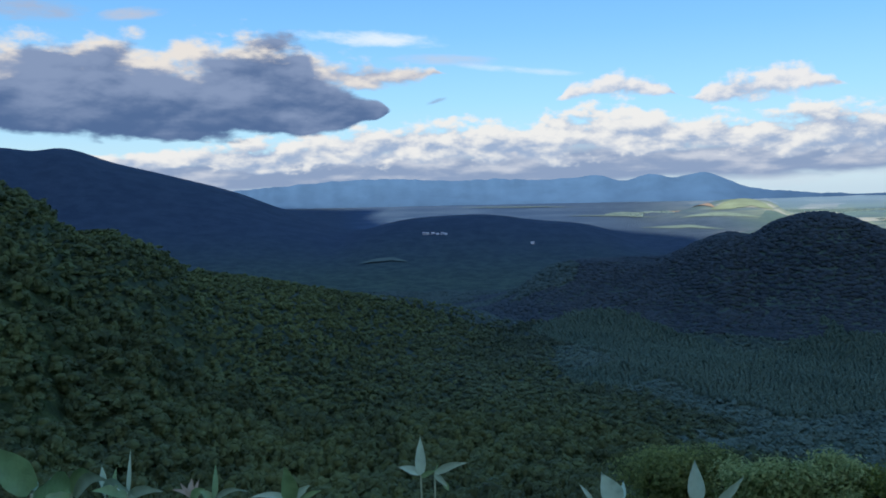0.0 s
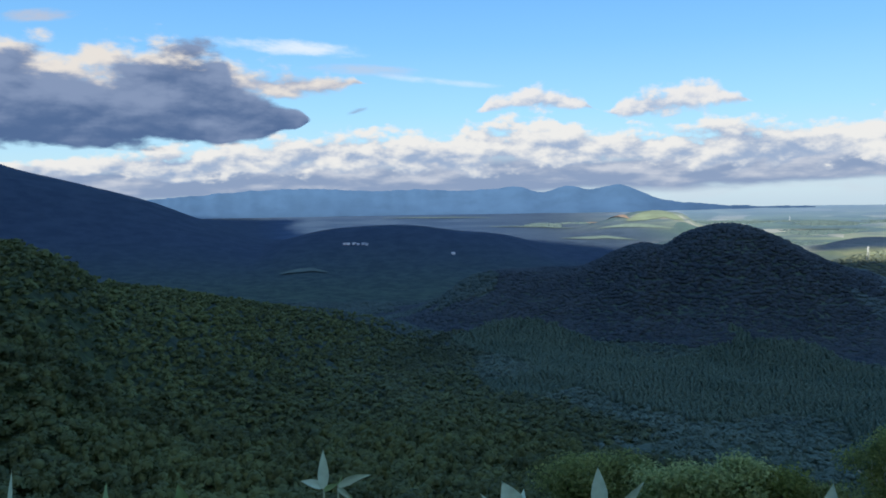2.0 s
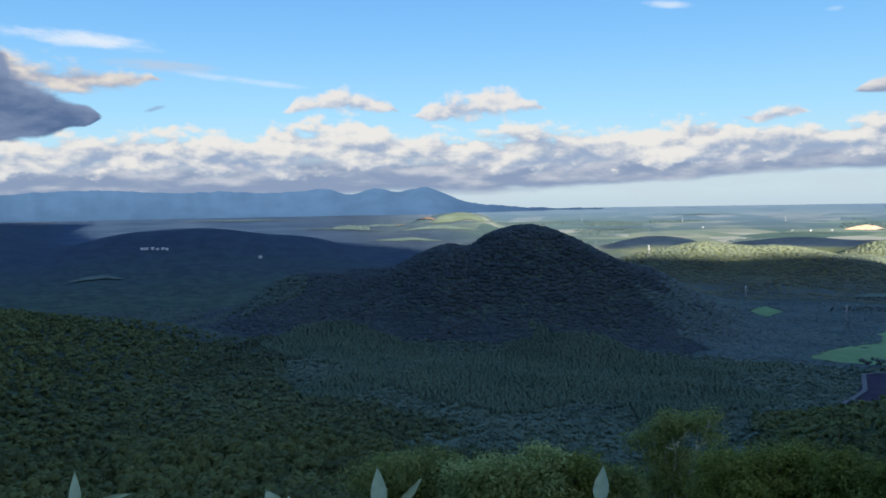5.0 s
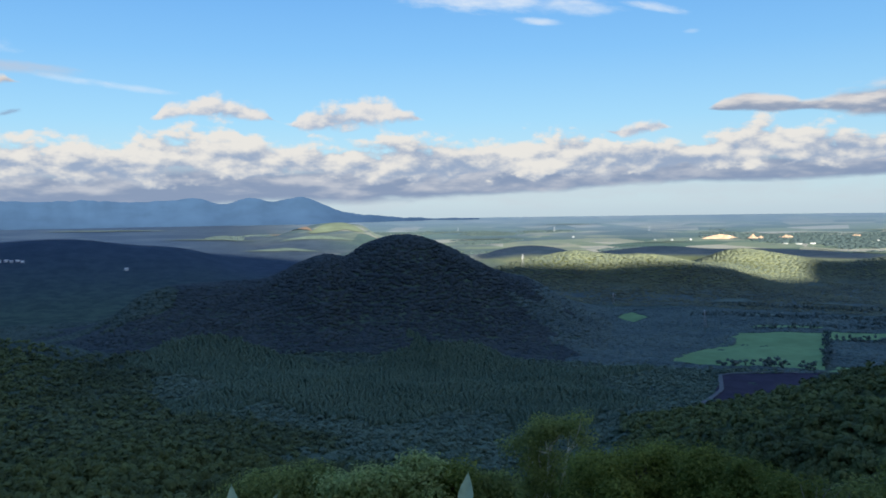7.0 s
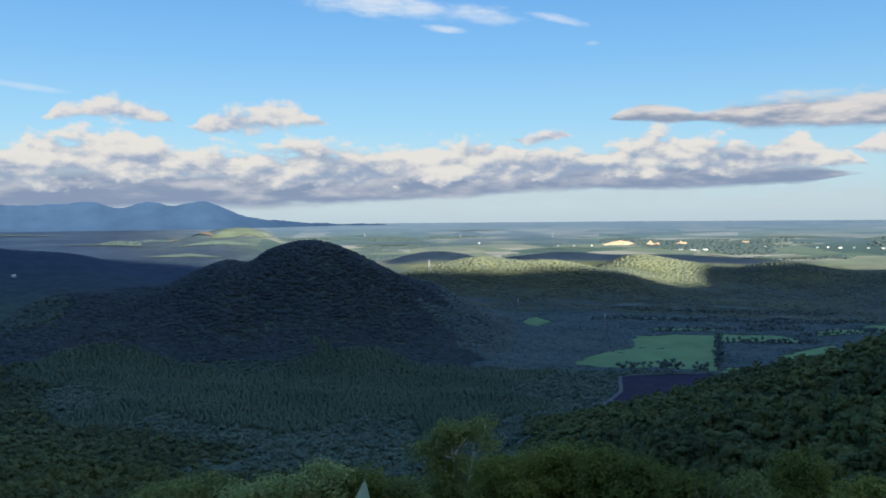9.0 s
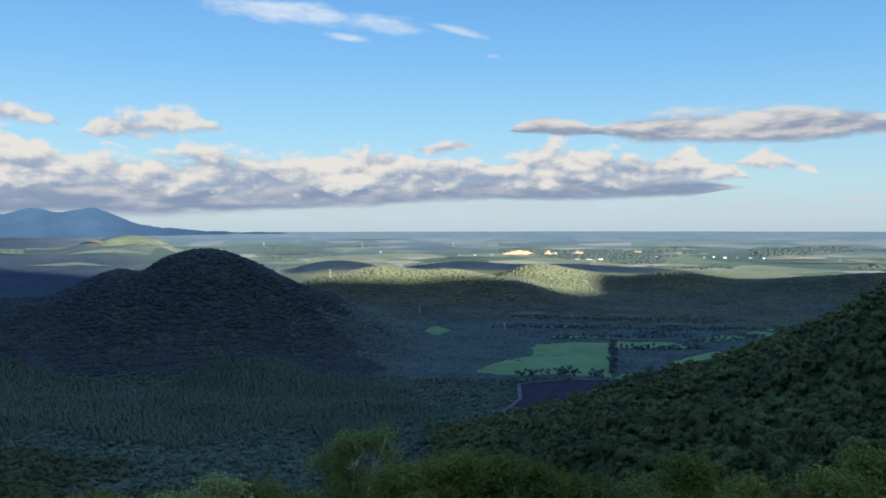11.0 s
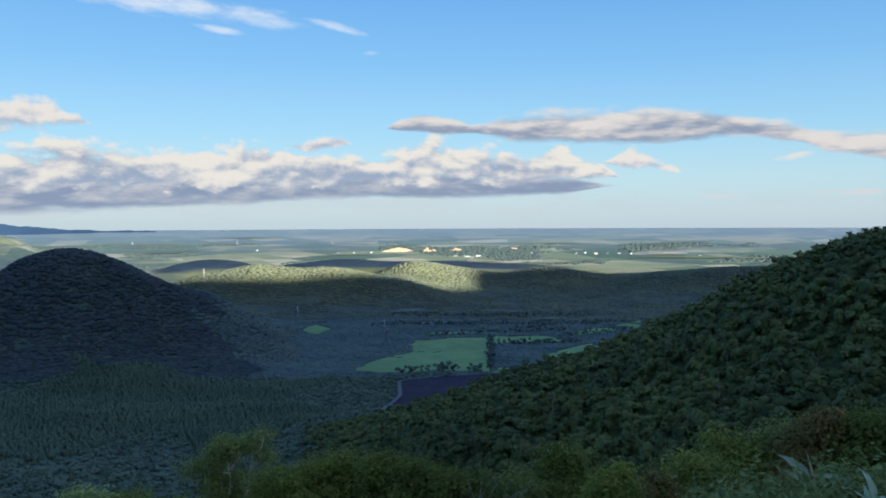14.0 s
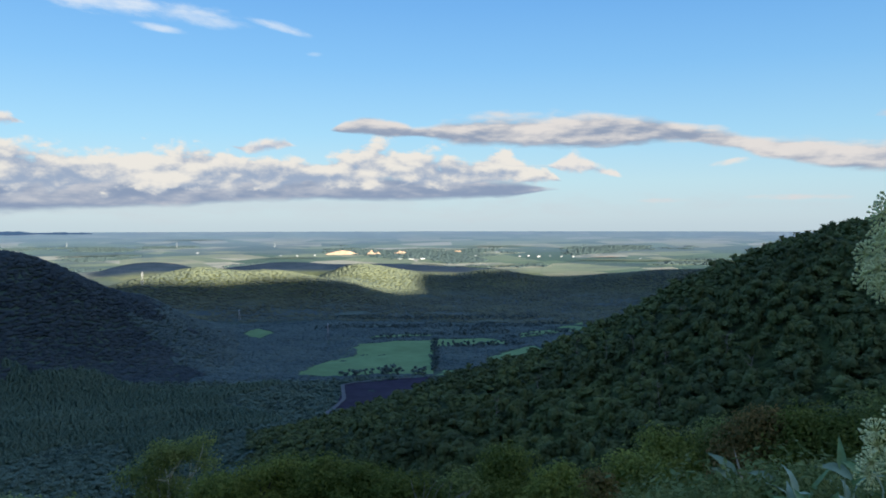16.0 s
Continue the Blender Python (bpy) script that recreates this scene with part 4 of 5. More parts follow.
bamboo(-27.6, -17.8, 1.3, [(-27.6, -17.6, -30.6, -14.2, 0.95, 0.046, 0.03, 0.2, 0.0, LEAF_GREEN), (-27.5, -17.6, -27.9, -16.0, 1.05, 0.020, 0.0, 0.6, 0.0, LEAF_GREEN), (-27.5, -17.8, -25.2, -18.3, 1.1, 0.040, 0.15, 0.4, 0.0, LEAF_GREEN)], GREEN_PLANT)
bamboo(-25.3, -18.2, 1.7, [(-25.4, -18.1, -23.4, -17.6, 0.9, 0.022, 0.16, 0.3, 0.0, LEAF_GREEN), (-25.3, -18.2, -24.9, -16.6, 1.0, 0.006, 0.0, 0.2, 0.0, LEAF_DRY), (-25.1, -18.4, -22.4, -18.4, 0.85, 0.024, 0.12, 0.5, 0.0, LEAF_PALE), (-25.4, -18.3, -27.0, -18.1, 1.0, 0.030, 0.10, 0.3, 0.0, LEAF_GREEN)], GREEN_PLANT)
bamboo(-23.3, -18.4, 1.7, [(-23.4, -18.1, -23.4, -16.7, 1.0, 0.015, 0.0, 0.4, 0.0, LEAF_PALE), (-23.0, -18.8, -22.5, -16.9, 1.0, 0.013, 0.03, 0.3, 0.0, LEAF_GREEN), (-23.4, -18.4, -21.6, -18.9, 0.9, 0.022, 0.12, 0.5, 0.0, LEAF_PALE)], GREEN_PLANT)
bamboo(-22.0, -18.8, 1.6, [(-21.9, -18.7, -21.6, -15.9, 1.0, 0.008, 0.0, 0.2, 0.0, LEAF_PALE), (-21.9, -18.9, -19.6, -18.9, 0.95, 0.020, 0.10, 0.3, 0.0, LEAF_PALE), (-22.0, -18.8, -24.2, -18.2, 1.0, 0.022, 0.10, 0.4, 0.0, LEAF_GREEN)], GREEN_PLANT)
bamboo(-18.0, -19.4, 1.8, [(-18.0, -19.3, -17.8, -18.2, 1.0, 0.014, 0.0, 0.2, 0.0, LEAF_DRY), (-18.0, -19.3, -19.2, -18.8, 1.0, 0.008, 0.1, 0.2, 0.0, LEAF_DRY), (-17.9, -19.5, -16.9, -19.0, 1.0, 0.022, 0.2, 0.4, 0.0, LEAF_GREEN), (-18.0, -19.4, -18.6, -18.4, 1.0, 0.010, 0.0, 0.2, 0.0, LEAF_DRY), (-17.8, -19.3, -17.3, -18.3, 1.0, 0.008, 0.0, 0.2, 0.0, LEAF_DRY)], "withered dwarf bamboo with dry curled leaf tips")
bamboo(-16.4, -19.9, 1.7, [(-16.4, -19.7, -16.2, -17.4, 1.0, 0.014, 0.0, 0.5, 0.0, LEAF_GREEN), (-16.4, -19.8, -14.0, -19.5, 0.95, 0.012, 0.12, 0.3, 0.0, LEAF_PALE), (-16.5, -19.9, -17.4, -19.0, 1.0, 0.020, 0.1, 0.4, 0.0, LEAF_GREEN)], GREEN_PLANT)
bamboo(-11.2, -20.3, 1.6, [(-11.2, -20.3, -11.6, -18.0, 0.97, 0.034, 0.0, 0.2, 0.0, LEAF_GREEN), (-11.1, -20.2, -9.8, -19.4, 1.0, 0.018, 0.06, 0.4, 0.0, LEAF_PALE), (-10.6, -20.3, -9.0, -19.8, 1.0, 0.012, 0.05, 0.3, 0.0, LEAF_GREEN), (-11.2, -20.3, -14.2, -19.9, 1.0, 0.014, 0.1, 0.3, 0.0, LEAF_PALE)], GREEN_PLANT)
bamboo(-2.0, -19.2, 1.9, [(-2.05, -19.2, -2.0, -16.55, 1.0, 0.026, 0.0, 0.15, 0.12, LEAF_PALE), (-2.1, -19.1, -3.7, -18.6, 1.0, 0.020, 0.05, 0.3, 0.0, LEAF_PALE), (-2.0, -19.3, -0.9, -18.9, 1.0, 0.014, 0.05, 0.4, 0.0, LEAF_GREEN)], PALE_PLANT)
bamboo(-1.0, -19.0, 1.93, [(-1.0, -19.1, 1.45, -18.45, 1.0, 0.020, 0.08, 0.3, 0.0, LEAF_PALE), (-1.0, -19.2, 0.0, -20.1, 1.0, 0.014, 0.05, 0.3, 0.0, LEAF_PALE), (-0.3, -19.7, 0.0, -20.3, 1.0, 0.014, 0.0, 0.3, 0.0, LEAF_GREEN), (-1.0, -19.1, -0.7, -18.3, 1.0, 0.004, 0.0, 0.3, 0.0, LEAF_GREEN)], PALE_PLANT)
bamboo(11.8, -21.0, 1.7, [(11.9, -20.9, 10.75, -18.9, 1.0, 0.046, -0.02, 0.1, 0.0, LEAF_PALE), (12.2, -20.6, 12.3, -19.4, 1.02, 0.014, 0.03, 0.5, 0.0, LEAF_PALE), (10.2, -20.9, 9.2, -19.7, 1.0, 0.010, 0.03, 0.3, 0.0, LEAF_PALE)], PALE_PLANT)
bamboo(17.2, -20.6, 2.5, [(17.2, -20.5, 17.05, -17.75, 1.0, 0.050, 0.0, 0.1, 0.06, LEAF_PALE), (17.3, -20.4, 17.7, -20.0, 1.0, 0.014, 0.05, 0.3, 0.0, LEAF_PALE), (18.5, -20.4, 20.3, -18.5, 1.0, 0.028, -0.03, 0.5, 0.0, LEAF_PALE)], PALE_PLANT)
bamboo(28.6, -20.4, 4.0, [(28.6, -20.2, 28.95, -17.8, 1.0, 0.075, 0.0, 0.1, 0.0, LEAF_PALE), (28.4, -20.7, 27.4, -20.0, 1.0, 0.020, 0.05, 0.3, 0.0, LEAF_GREEN)], PALE_PLANT)

# the thicket beside the path
rs = np.random.RandomState(5)
protos = []
for k, label in enumerate(("dwarf bamboo with arching blue-green leaves in a thicket", "dwarf bamboo with upright dark green leaves in a thicket")):
    plant = thing("bamboo_plant", (0, 0, 0), label, "bamboo plant", "bamboo in the thicket")
    cane(plant, Vector((0, 0, 1.5)), Vector((0, 0, 0)), 0.005)
    for j in range(8):
        a = j * 2.4 + k
        z = 1.5 - 0.07 * j
        reach, up = rs.uniform(0.09, 0.16), rs.uniform(-0.10, 0.10) if k == 0 else rs.uniform(0.05, 0.2)
        base = Vector((0, 0, z))
        part("leaf", blade_mesh(base, base + Vector((math.cos(a) * reach, math.sin(a) * reach, up)), rs.uniform(0.024, 0.034), 0.22 if k == 0 else 0.1, 0.35, 0.3), LEAF_BLUE if k == 0 else LEAF_GREEN, plant)
    protos.append(plant)


def stand(plant, way, d, up, turn, size=1.0):
    """A copy of a cane whose top stands at the rise given."""
    e = spot(way, up, d)
    return copy_thing(plant, Matrix.Translation((e.x, e.y, e.z - 1.5 * size)) @ Matrix.Rotation(turn, 4, "Z") @ Matrix.Scale(size, 4))


used = set()
for k in range(46):
    way = 70.5 + 14 * rs.rand() ** 0.8
    d = rs.uniform(2.6, 4.6)
    up = -19.2 + (way - 69) * 0.24 + rs.uniform(-1.2, 0.2)
    plant = protos[k % 3 == 0]
    turn = rs.uniform(0, 6.28)
    if plant in used:
        stand(plant, way, d, up, turn)
    else:
        e = spot(way, up, d)
        plant.matrix_basis = Matrix.Translation((e.x, e.y, e.z - 1.5)) @ Matrix.Rotation(turn, 4, "Z")
        used.add(plant)
bamboo(73.2, -16.8, 3.2, [(73.2, -16.6, 71.1, -14.9, 1.0, 0.040, 0.16, 0.4, 0.0, LEAF_BLUE), (73.3, -16.7, 71.2, -15.8, 0.98, 0.036, 0.06, 0.5, 0.0, LEAF_BLUE), (73.6, -16.8, 72.9, -14.4, 1.0, 0.010, 0.0, 0.3, 0.0, LEAF_DRY), (75.6, -16.9, 73.6, -15.9, 1.0, 0.045, 0.18, 0.5, 0.0, LEAF_BLUE), (75.6, -17.1, 73.9, -16.3, 1.0, 0.036, 0.16, 0.5, 0.0, LEAF_BLUE)], "dwarf bamboo with long drooping waxy blue-green leaves")
bamboo(79.6, -15.6, 3.0, [(79.5, -15.4, 79.2, -13.0, 1.0, 0.030, 0.0, 0.3, 0.0, LEAF_GREEN), (80.0, -15.6, 77.8, -15.2, 1.0, 0.036, 0.16, 0.4, 0.0, LEAF_BLUE), (80.6, -15.4, 79.2, -14.6, 1.0, 0.030, 0.1, 0.4, 0.0, LEAF_GREEN), (80.0, -15.9, 81.5, -15.0, 1.0, 0.030, 0.1, 0.4, 0.0, LEAF_GREEN)], GREEN_PLANT)
bamboo(78.0, -18.4, 2.2, [(78.0, -18.3, 76.6, -16.6, 1.0, 0.030, 0.0, 0.3, 0.0, LEAF_GREEN), (78.2, -18.4, 79.3, -16.4, 1.0, 0.034, 0.0, 0.3, 0.0, LEAF_GREEN), (78.0, -18.5, 75.0, -17.2, 1.0, 0.030, 0.1, 0.3, 0.0, LEAF_GREEN)], GREEN_PLANT)


# low leafy undergrowth that fills the thicket
centres, sizes = [], []
for k in range(170):
    way, d = rs.uniform(66.5, 86), rs.uniform(3.0, 5.5)
    centres.append(spot(way, -18.6 + max(0, way - 67.5) * 0.25 + rs.uniform(-2.2, 0.2), d))
    sizes.append(rs.uniform(0.10, 0.20))
brush = part("undergrowth", leaf_mass(rs, centres, sizes, 8000, 0.016), UNDERGROWTH, None)
tagged(brush, "dense grey-green leafy undergrowth beside the path", "undergrowth", kind="stuff")


# ---- the umbel plant ----
def umbellet_mesh(ray, seed):
    """A thin ray ending in a little spray of flowers on stalks; it points along +z."""
    rs = np.random.RandomState(seed)
    bm = tube(bmesh.new(), [(0, 0, 0), (0.004, 0, ray * 0.5), (0, 0, ray)], [0.0024, 0.0020, 0.0018], 5)
    for k in range(34):
        a, h = 2.4 * k, 1 - 1.35 * (k + 0.5) / 34
        q = math.sqrt(max(0, 1 - h * h))
        tip = Vector((q * math.cos(a), q * math.sin(a), h)) * 0.026 * rs.uniform(0.85, 1.15) + Vector((0, 0, ray))
        tube(bm, [(0, 0, ray), tip], [0.0009, 0.0007], 3)
        bmesh.ops.create_icosphere(bm, subdivisions=1, radius=rs.uniform(0.0022, 0.0034), matrix=Matrix.Translation(tip))
    return bm


def umbel(plant, centre, ray, n, name, seed):
    """A ball of rays round one centre."""
    hub = bmesh.new()
    bmesh.ops.create_icosphere(hub, subdivisions=2, radius=0.008)
    ob = part(name, hub, CANE, plant)
    ob.location = centre
    first = None
    rs = np.random.RandomState(seed)
    for k in range(n):
        h = 1 - 1.45 * (k + 0.5) / n
        a = 2.399963 * k + rs.uniform(-0.15, 0.15)
        q = math.sqrt(max(0, 1 - h * h))
        way = Vector((q * math.cos(a), q * math.sin(a), h))
        if first is None:
            first = part("umbellet", umbellet_mesh(ray, seed), UMBEL, ob)
            piece = first
        else:
            piece = new("umbellet", first.data)
            piece.parent = ob
        piece.rotation_mode = "QUATERNION"
        piece.rotation_quaternion = way.to_track_quat("Z", "Y")
        piece.scale = (1, 1, rs.uniform(0.86, 1.1))
    return ob


hub_1, hub_2 = spot(85.6, -2.2, 1.75), spot(83.8, -14.2, 1.65)
foot = Vector((hub_1.x + 0.1, hub_1.y - 0.05, 0))
foot.z = float(land_height(np.array([foot.x]), np.array([foot.y]))[0]) - 0.03
angelica = thing("umbel_plant", foot, "tall angelica with pale yellow-green umbels beside the path", "wild flower")
part("stem", tube(bmesh.new(), [(0, 0, 0), (0.01, 0, 0.7), (-0.03, 0.02, 1.3), tuple(hub_1 - foot)], [0.016, 0.014, 0.010, 0.006], 8), CANE, angelica)
part("side_stem", tube(bmesh.new(), [(0.008, 0, 0.65), (0.0, 0.01, 0.9), tuple(hub_2 - foot)], [0.008, 0.006, 0.004], 7), CANE, angelica)
umbel(angelica, hub_1 - foot, 0.150, 64, "umbel", 1)
umbel(angelica, hub_2 - foot, 0.085, 20, "umbel", 2)

# ---- things out in the valley ----
def land_at(way, up):
    """Where the line of sight in a way and at a rise first meets the land."""
    r = np.arange(300, 4900, 4.0)
    x, y = r * math.sin(radians(way)), r * math.cos(radians(way))
    hit = np.nonzero(land_height(x, y) > EYE_Z + r * math.tan(radians(up)))[0]
    k = hit[0] if len(hit) else len(r) - 1
    return Vector((x[k], y[k], float(land_height(x[k:k + 1], y[k:k + 1])[0])))


def box(bm, lo, hi):
    bmesh.ops.create_cube(bm, size=1.0, matrix=Matrix.Translation([(a + b) / 2 for a, b in zip(lo, hi)]) @ Matrix.Diagonal([b - a for a, b in zip(lo, hi)] + [1]))
    return bm


def pylon(way, up, tall, label, thick=1.0):
    """A lattice tower with three pairs of arms."""
    ob = thing("power_pylon", land_at(way, up), label, "pylon", "pylons across the valley")
    ob.rotation_euler = (0, 0, radians(-way + 25))
    foot, head, w = 0.11 * tall, 0.018 * tall, 0.011 * tall * thick
    for sx in (-1, 1):
        for sy in (-1, 1):
            part("leg", tube(bmesh.new(), [(sx * foot, sy * foot, 0), (sx * head * 2, sy * head * 2, tall * 0.6), (sx * head, sy * head, tall)], [w, w * 0.9, w * 0.7], 4), STEEL, ob)
    lattice = bmesh.new()
    for k in range(7):
        z0, z1 = tall * k / 8, tall * (k + 1) / 8
        a, b = foot + (head - foot) * min(1, z0 / tall / 0.75), foot + (head - foot) * min(1, z1 / tall / 0.75)
        for s in (-1, 1):
            tube(lattice, [(-a, s * a, z0), (b, s * b, z1)], [w * 0.5, w * 0.5], 3)
            tube(lattice, [(s * a, a, z0), (s * b, -b, z1)], [w * 0.5, w * 0.5], 3)
    part("lattice", lattice, STEEL, ob)
    for z, reach in ((0.70, 0.15), (0.82, 0.13), (0.94, 0.10)):
        arm = bmesh.new()
        tube(arm, [(-reach * tall, 0, z * tall), (0, 0, z * tall + 0.02 * tall), (reach * tall, 0, z * tall)], [w * 0.4, w * 0.9, w * 0.4], 4)
        part("crossarm", arm, STEEL, ob)
    return ob


for way, up, tall in ((33.0, -3.95, 26), (39.2, -6.5, 20), (45.2, -7.95, 24), (35.2, -1.5, 24), (28.5, -1.45, 22), (41.6, -1.5, 20)):
    pylon(way, up, tall, "grey lattice power pylon above the woods", 1.0)


def hall(name, way, up, size, label, turn=0.0, roof=None, wall=PAINT_WHITE):
    """A long low building with a pitched roof."""
    wide, deep, tall = size
    ob = thing(name, land_at(way, up), label, "building", "buildings in the woods")
    ob.rotation_euler = (0, 0, radians(-way + turn))
    part("wall", box(bmesh.new(), (-wide / 2, -deep / 2, -2), (wide / 2, deep / 2, tall)), wall, ob, flat=True)
    bm = bmesh.new()
    v = [bm.verts.new(p) for p in ((-wide / 2 - 1, -deep / 2 - 1, tall), (wide / 2 + 1, -deep / 2 - 1, tall), (wide / 2 + 1, 0, tall * 1.35), (-wide / 2 - 1, 0, tall * 1.35), (-wide / 2 - 1, deep / 2 + 1, tall), (wide / 2 + 1, deep / 2 + 1, tall))]
    for f in ((0, 1, 2, 3), (3, 2, 5, 4), (0, 3, 4), (1, 5, 2), (0, 4, 5, 1)):
        bm.faces.new([v[k] for k in f])
    part("roof", bm, roof or ROOF_GREY, ob, flat=True)
    n = max(3, int(wide / 5))
    for k in range(n):
        x = (k + 0.5) / n * wide - wide / 2
        part("window", box(bmesh.new(), (x - 1.1, -deep / 2 - 0.06, tall * 0.35), (x + 1.1, -deep / 2 + 0.02, tall * 0.75)), ROOF_GREY, ob, flat=True)
    return ob


WHITE_HALL = "long white building with pitched roof amid dark woods"
for way, up, wide, tall in ((-1.4, -2.70, 6, 3.2), (-1.15, -2.74, 8, 3.6), (-0.75, -2.72, 7, 3.4), (-0.45, -2.76, 6, 3.0), (-0.1, -2.74, 7, 3.2), (0.15, -2.80, 6, 3.0)):
    hall("white_building", way, up, (wide, 6, tall), WHITE_HALL, 12, PAINT_WHITE)
hall("white_building", 6.2, -3.52, (7, 6, 4), "small white house with a bright roof amid dark woods", 25, PAINT_WHITE)
hall("white_building", -20.6, -3.0, (4, 5, 3), "small white house half hidden on the wooded spur", 10, PAINT_WHITE)
for k, (way, up, wide) in enumerate(((50.2, -2.38, 22), (51.0, -2.4, 20), (51.8, -2.38, 14), (36.5, -1.9, 8), (42.0, -2.1, 6), (43.1, -2.12, 5), (44.3, -2.1, 7), (55.5, -2.2, 6), (57.0, -1.9, 8), (58.6, -2.2, 9), (59.2, -2.18, 6), (59.9, -2.22, 10), (60.7, -2.18, 7), (61.5, -2.2, 10), (62.3, -2.22, 6), (64.5, -2.2, 9), (66.8, -2.3, 7))):
    hall("farm_building", way, up, (wide * (0.7 + 0.25 * (k % 3)), 6, 1.7 + 0.6 * (k % 4)), "pale farm or factory building out on the plain", 15 * (k % 4) - 15, PAINT_GREY, PAINT_GREY)


def quarry_face(way, up, wide, tall, label, seed):
    """A bare ochre cliff cut into a low rise, with broken ledges."""
    ob = thing("quarry_cliff", land_at(way, up), label, "cliff", "quarry cliffs on the plain")
    ob.rotation_euler = (0, 0, radians(-way))
    u, v = np.meshgrid(np.linspace(-1, 1, 34), np.linspace(0, 1, 9))
    crest = tall * (0.45 + 0.9 * value_noise(u * 3 + seed, u * 0 + seed)) * np.clip(1.15 - u * u, 0, 1)
    x, z = u * wide / 2, v * crest - 3 * (1 - v)
    y = v * tall * 0.7 + 5 * (value_noise(u * 9 + seed, v * 5) - 0.5)
    me = smooth(grid_mesh("rock_face", x, y, z))
    me.materials.append(CLIFF)
    face = new("rock_face", me)
    face.parent = ob
    return ob


quarry_face(46.2, -2.05, 130, 13, "sunlit ochre quarry cliff on the far plain", 2)
quarry_face(48.4, -2.05, 55, 13, "sunlit ochre quarry cliff on the far plain", 5)
quarry_face(50.2, -2.0, 55, 11, "sunlit ochre quarry cliff on the far plain", 9)
quarry_face(54.3, -1.9, 30, 8, "small pale quarry cut on the far plain", 12)


# bare pale tops that stand out of the canopy on the spur
for k, (way, up) in enumerate(((59.9, -10.9), (66.4, -8.3), (67.0, -11.0), (68.2, -11.8), (69.5, -6.1), (64.6, -8.6), (62.6, -8.4), (68.6, -9.2), (72.5, -8.0), (57.0, -12.6), (74.0, -11.0))):
    p = land_at(way, up - 1.2)
    r = math.hypot(p.x, p.y)
    bare_tree(way, r, math.degrees(math.atan2(p.z + 12.5 - EYE_Z, r)), 20 + k)


# pale clearings, rows of trees between the fields, and a track
def strip(name, way0, up0, way1, up1, deep, mat, label):
    """A long narrow sheet laid on the land between two lines of sight."""
    a, b = land_at(way0, up0), land_at(way1, up1)
    ra, rb = math.hypot(a.x, a.y), math.hypot(b.x, b.y)
    n = 30
    u = np.linspace(0, 1, n)[None, :]
    v = np.linspace(0, 1, 4)[:, None]
    w = np.radians(way0 + (way1 - way0) * u + 0 * v)
    r = ra + (rb - ra) * u + deep * v * np.sin(np.pi * np.clip(u * 0.98 + 0.01, 0, 1)) + deep * 0.4 * (value_noise(u * 6 + way0, u * 0) - 0.5)
    x, y = r * np.sin(w), r * np.cos(w)
    me = smooth(grid_mesh(name, x, y, land_height(x, y) + 1.2 + r * 0.0006))
    me.materials.append(mat)
    return tagged(new(name, me), label, "field", kind="structure")


strip("pale_field", -5.9, -4.68, -2.5, -4.60, 34, PALE_GRASS, "pale dry meadow deep in the dark woods")
for way0, up0, way1, up1, deep in ((8.5, -1.65, 15.0, -1.75, 60), (1.0, -0.95, 9.5, -1.05, 60), (13.5, -2.55, 19.0, -2.65, 70), (16.0, -1.95, 21.5, -2.0, 50), (34.0, -1.05, 38.5, -1.05, 40), (40.5, -2.30, 45.0, -2.3, 40), (50.5, -2.75, 60, -2.75, 50), (62, -2.45, 72, -2.5, 60), (54, -1.55, 60, -1.55, 40), (27.5, -2.0, 33.0, -2.0, 50)):
    strip("pale_field", way0, up0, way1, up1, deep, HILL_GRASS if way0 > 50 else PALE_GRASS, "pale green farm field out on the plain")
for way0, up0, way1, up1, deep in ((45.4, -6.35, 48.6, -6.25, 30), (51.8, -6.25, 54.9, -6.35, 25), (55.2, -6.95, 57.8, -6.8, 25), (47.0, -7.15, 50.2, -7.1, 22), (36.6, -7.0, 39.0, -6.9, 22)):
    strip("narrow_field", way0, up0, way1, up1, deep, PALE_GRASS, "narrow pale meadow between rows of trees")
strip("hill_field", 15.4, -1.45, 18.4, -1.30, 150, BROWN_FIELD, "brown stubble field on the sunlit farm hill")
strip("hill_field", 18.1, -1.35, 22.0, -1.45, 170, HILL_GRASS, "light green pasture on the sunlit farm hill")
strip("red_soil_field", 63.5, -2.25, 65.5, -2.27, 30, CLIFF, "strip of bare reddish soil on the plain")


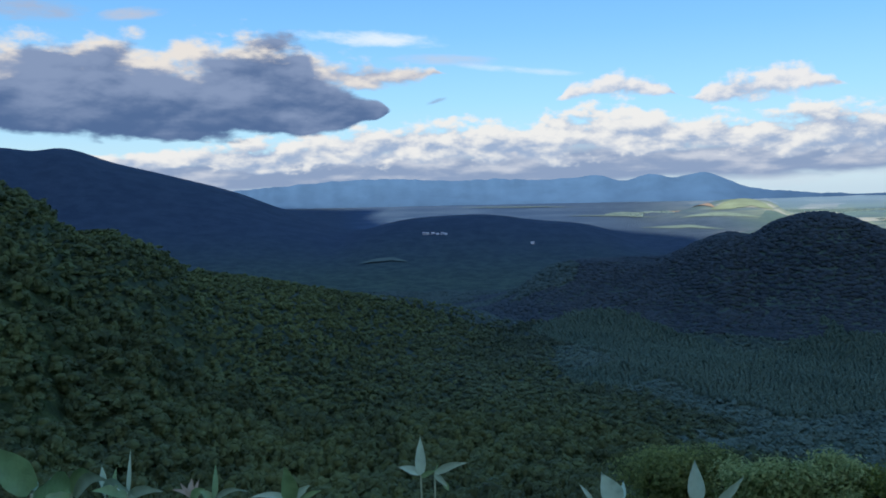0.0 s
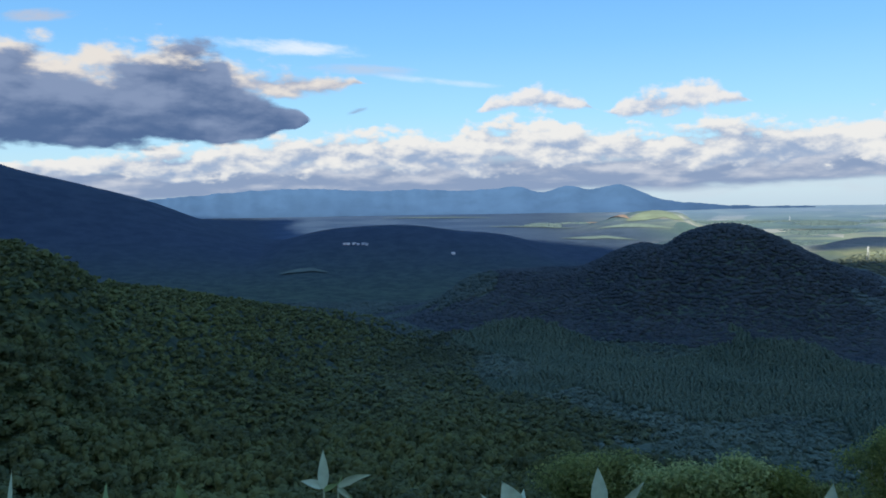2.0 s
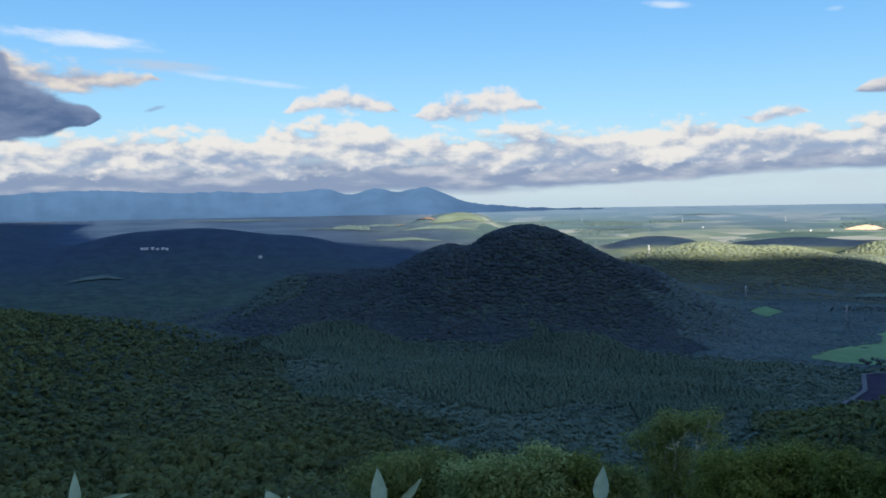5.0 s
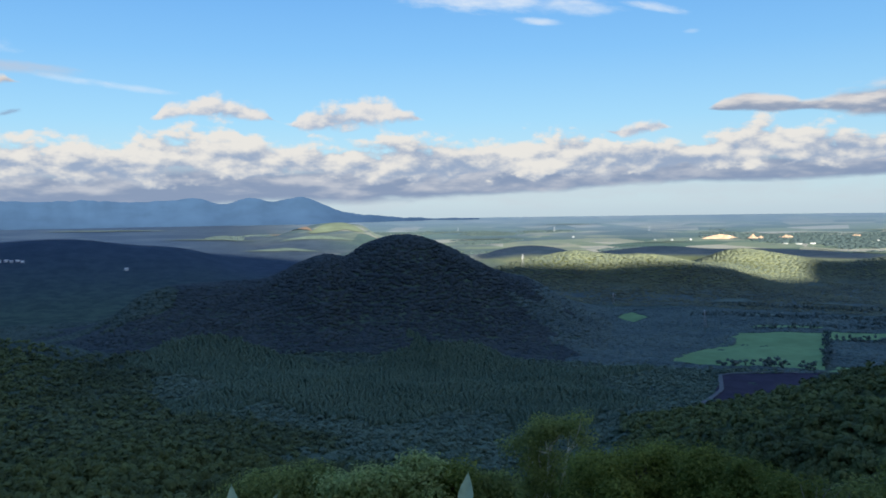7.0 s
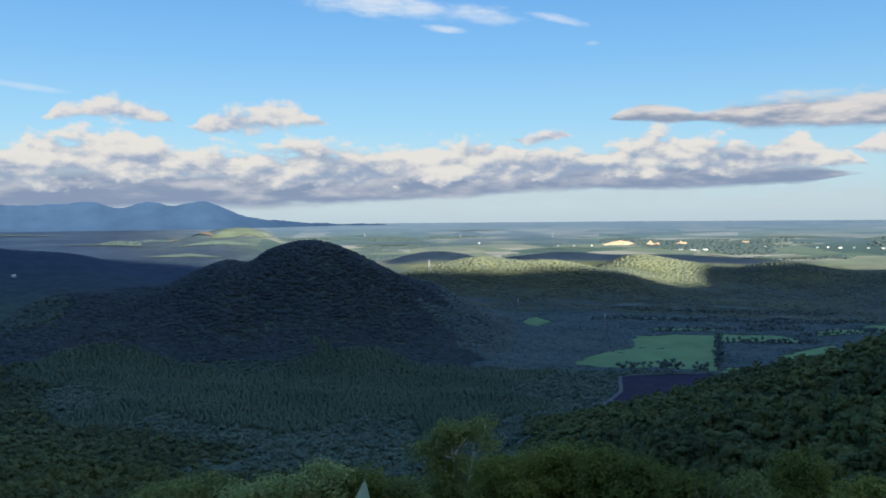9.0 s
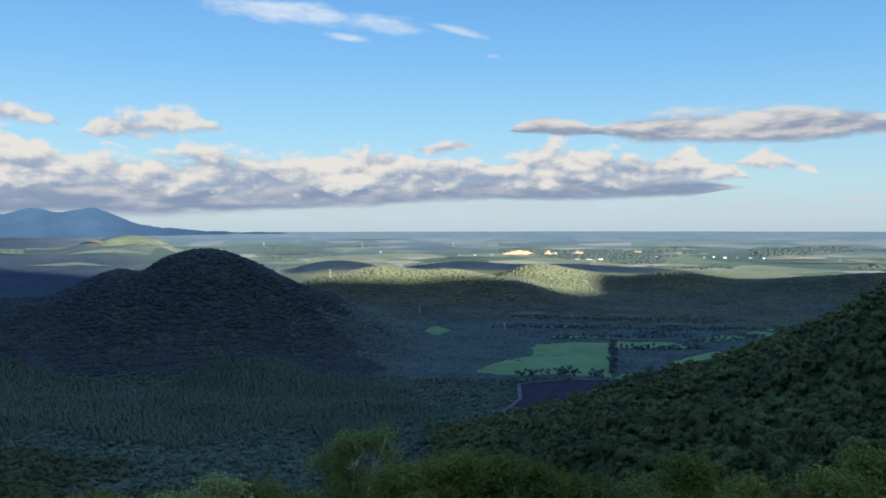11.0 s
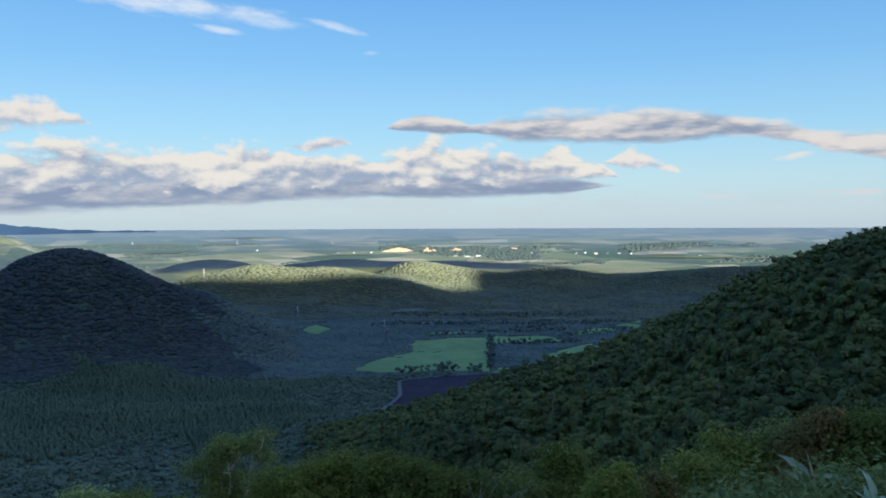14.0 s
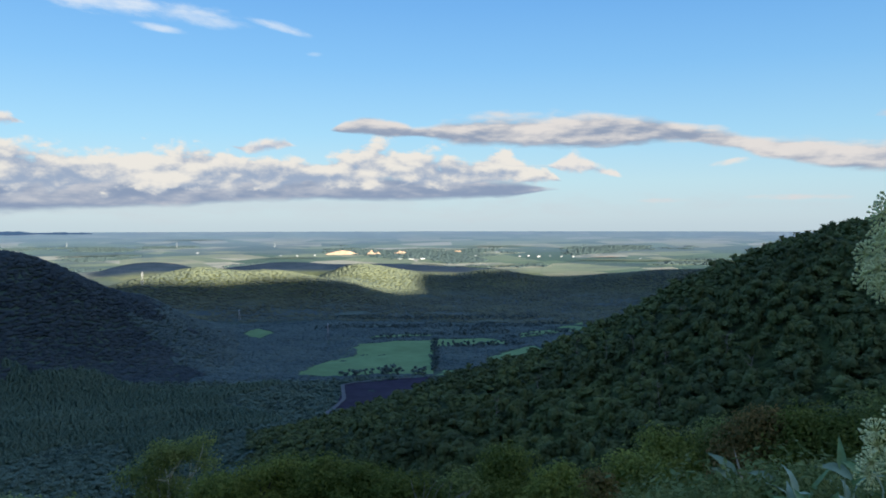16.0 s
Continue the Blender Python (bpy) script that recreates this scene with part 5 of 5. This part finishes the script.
def hedge(way0, r0, way1, r1, gap, size, seed):
    """A row of rounded field trees along a line, joined."""
    rs = np.random.RandomState(seed)
    a = np.array((r0 * math.sin(radians(way0)), r0 * math.cos(radians(way0))))
    b = np.array((r1 * math.sin(radians(way1)), r1 * math.cos(radians(way1))))
    n = int(np.linalg.norm(b - a) / gap)
    t = (np.arange(n) + rs.uniform(-0.3, 0.3, n)) / n
    p = a + (b - a) * t[:, None] + rs.uniform(-2, 2, (n, 2))
    return woods("tree_row", p[:, 0], p[:, 1], mid_shapes, (size * 0.7, size * 1.25), (size * 0.7, size * 1.2), CANOPY_FAR, "row of dark rounded trees between fields", seed, 0.1)


hedge(46.2, 918, 48.6, 922, 5, 5.2, 41)
hedge(48.9, 918, 50.4, 922, 4, 6.0, 50)
hedge(51.2, 918, 52.0, 920, 4, 6.0, 51)
hedge(48.4, 1212, 52.3, 1240, 6, 5.0, 42)
hedge(52.5, 1262, 58.0, 1300, 7, 5.5, 43)
hedge(52.6, 960, 52.65, 1180, 6, 4.5, 44)
hedge(52.9, 1125, 59.0, 1175, 6, 5.5, 45)
hedge(57.5, 1230, 62.5, 1330, 8, 5.0, 46)
hedge(44.5, 1330, 57.0, 1400, 7, 5.0, 47)
hedge(46.0, 1460, 60.0, 1520, 8, 5.0, 48)
hedge(54.5, 1330, 62.0, 1440, 7, 5.0, 52)


def track(points, wide):
    """A gravel track laid along the woods' edge."""
    w = np.array([p[0] for p in points], float)
    r = np.array([p[1] for p in points], float)
    s = np.linspace(0, 1, 40)
    k = np.linspace(0, 1, len(points))
    ww, rr = np.interp(s, k, w), np.interp(s, k, r)
    x, y = rr * np.sin(np.radians(ww)), rr * np.cos(np.radians(ww))
    dx, dy = np.gradient(x), np.gradient(y)
    n = np.hypot(dx, dy)
    nx, ny = -dy / n * wide / 2, dx / n * wide / 2
    X, Y = np.stack([x - nx, x, x + nx]), np.stack([y - ny, y, y + ny])
    me = smooth(grid_mesh("road", X, Y, land_height(X, Y) + 1.6))
    me.materials.append(TRACK)
    return tagged(new("road", me), "pale gravel track round the ploughed field", "road", kind="structure")


track([(43.7, 590), (44.8, 640), (45.1, 690), (46.3, 760), (46.2, 860), (48.6, 885), (51.0, 890)], 4)
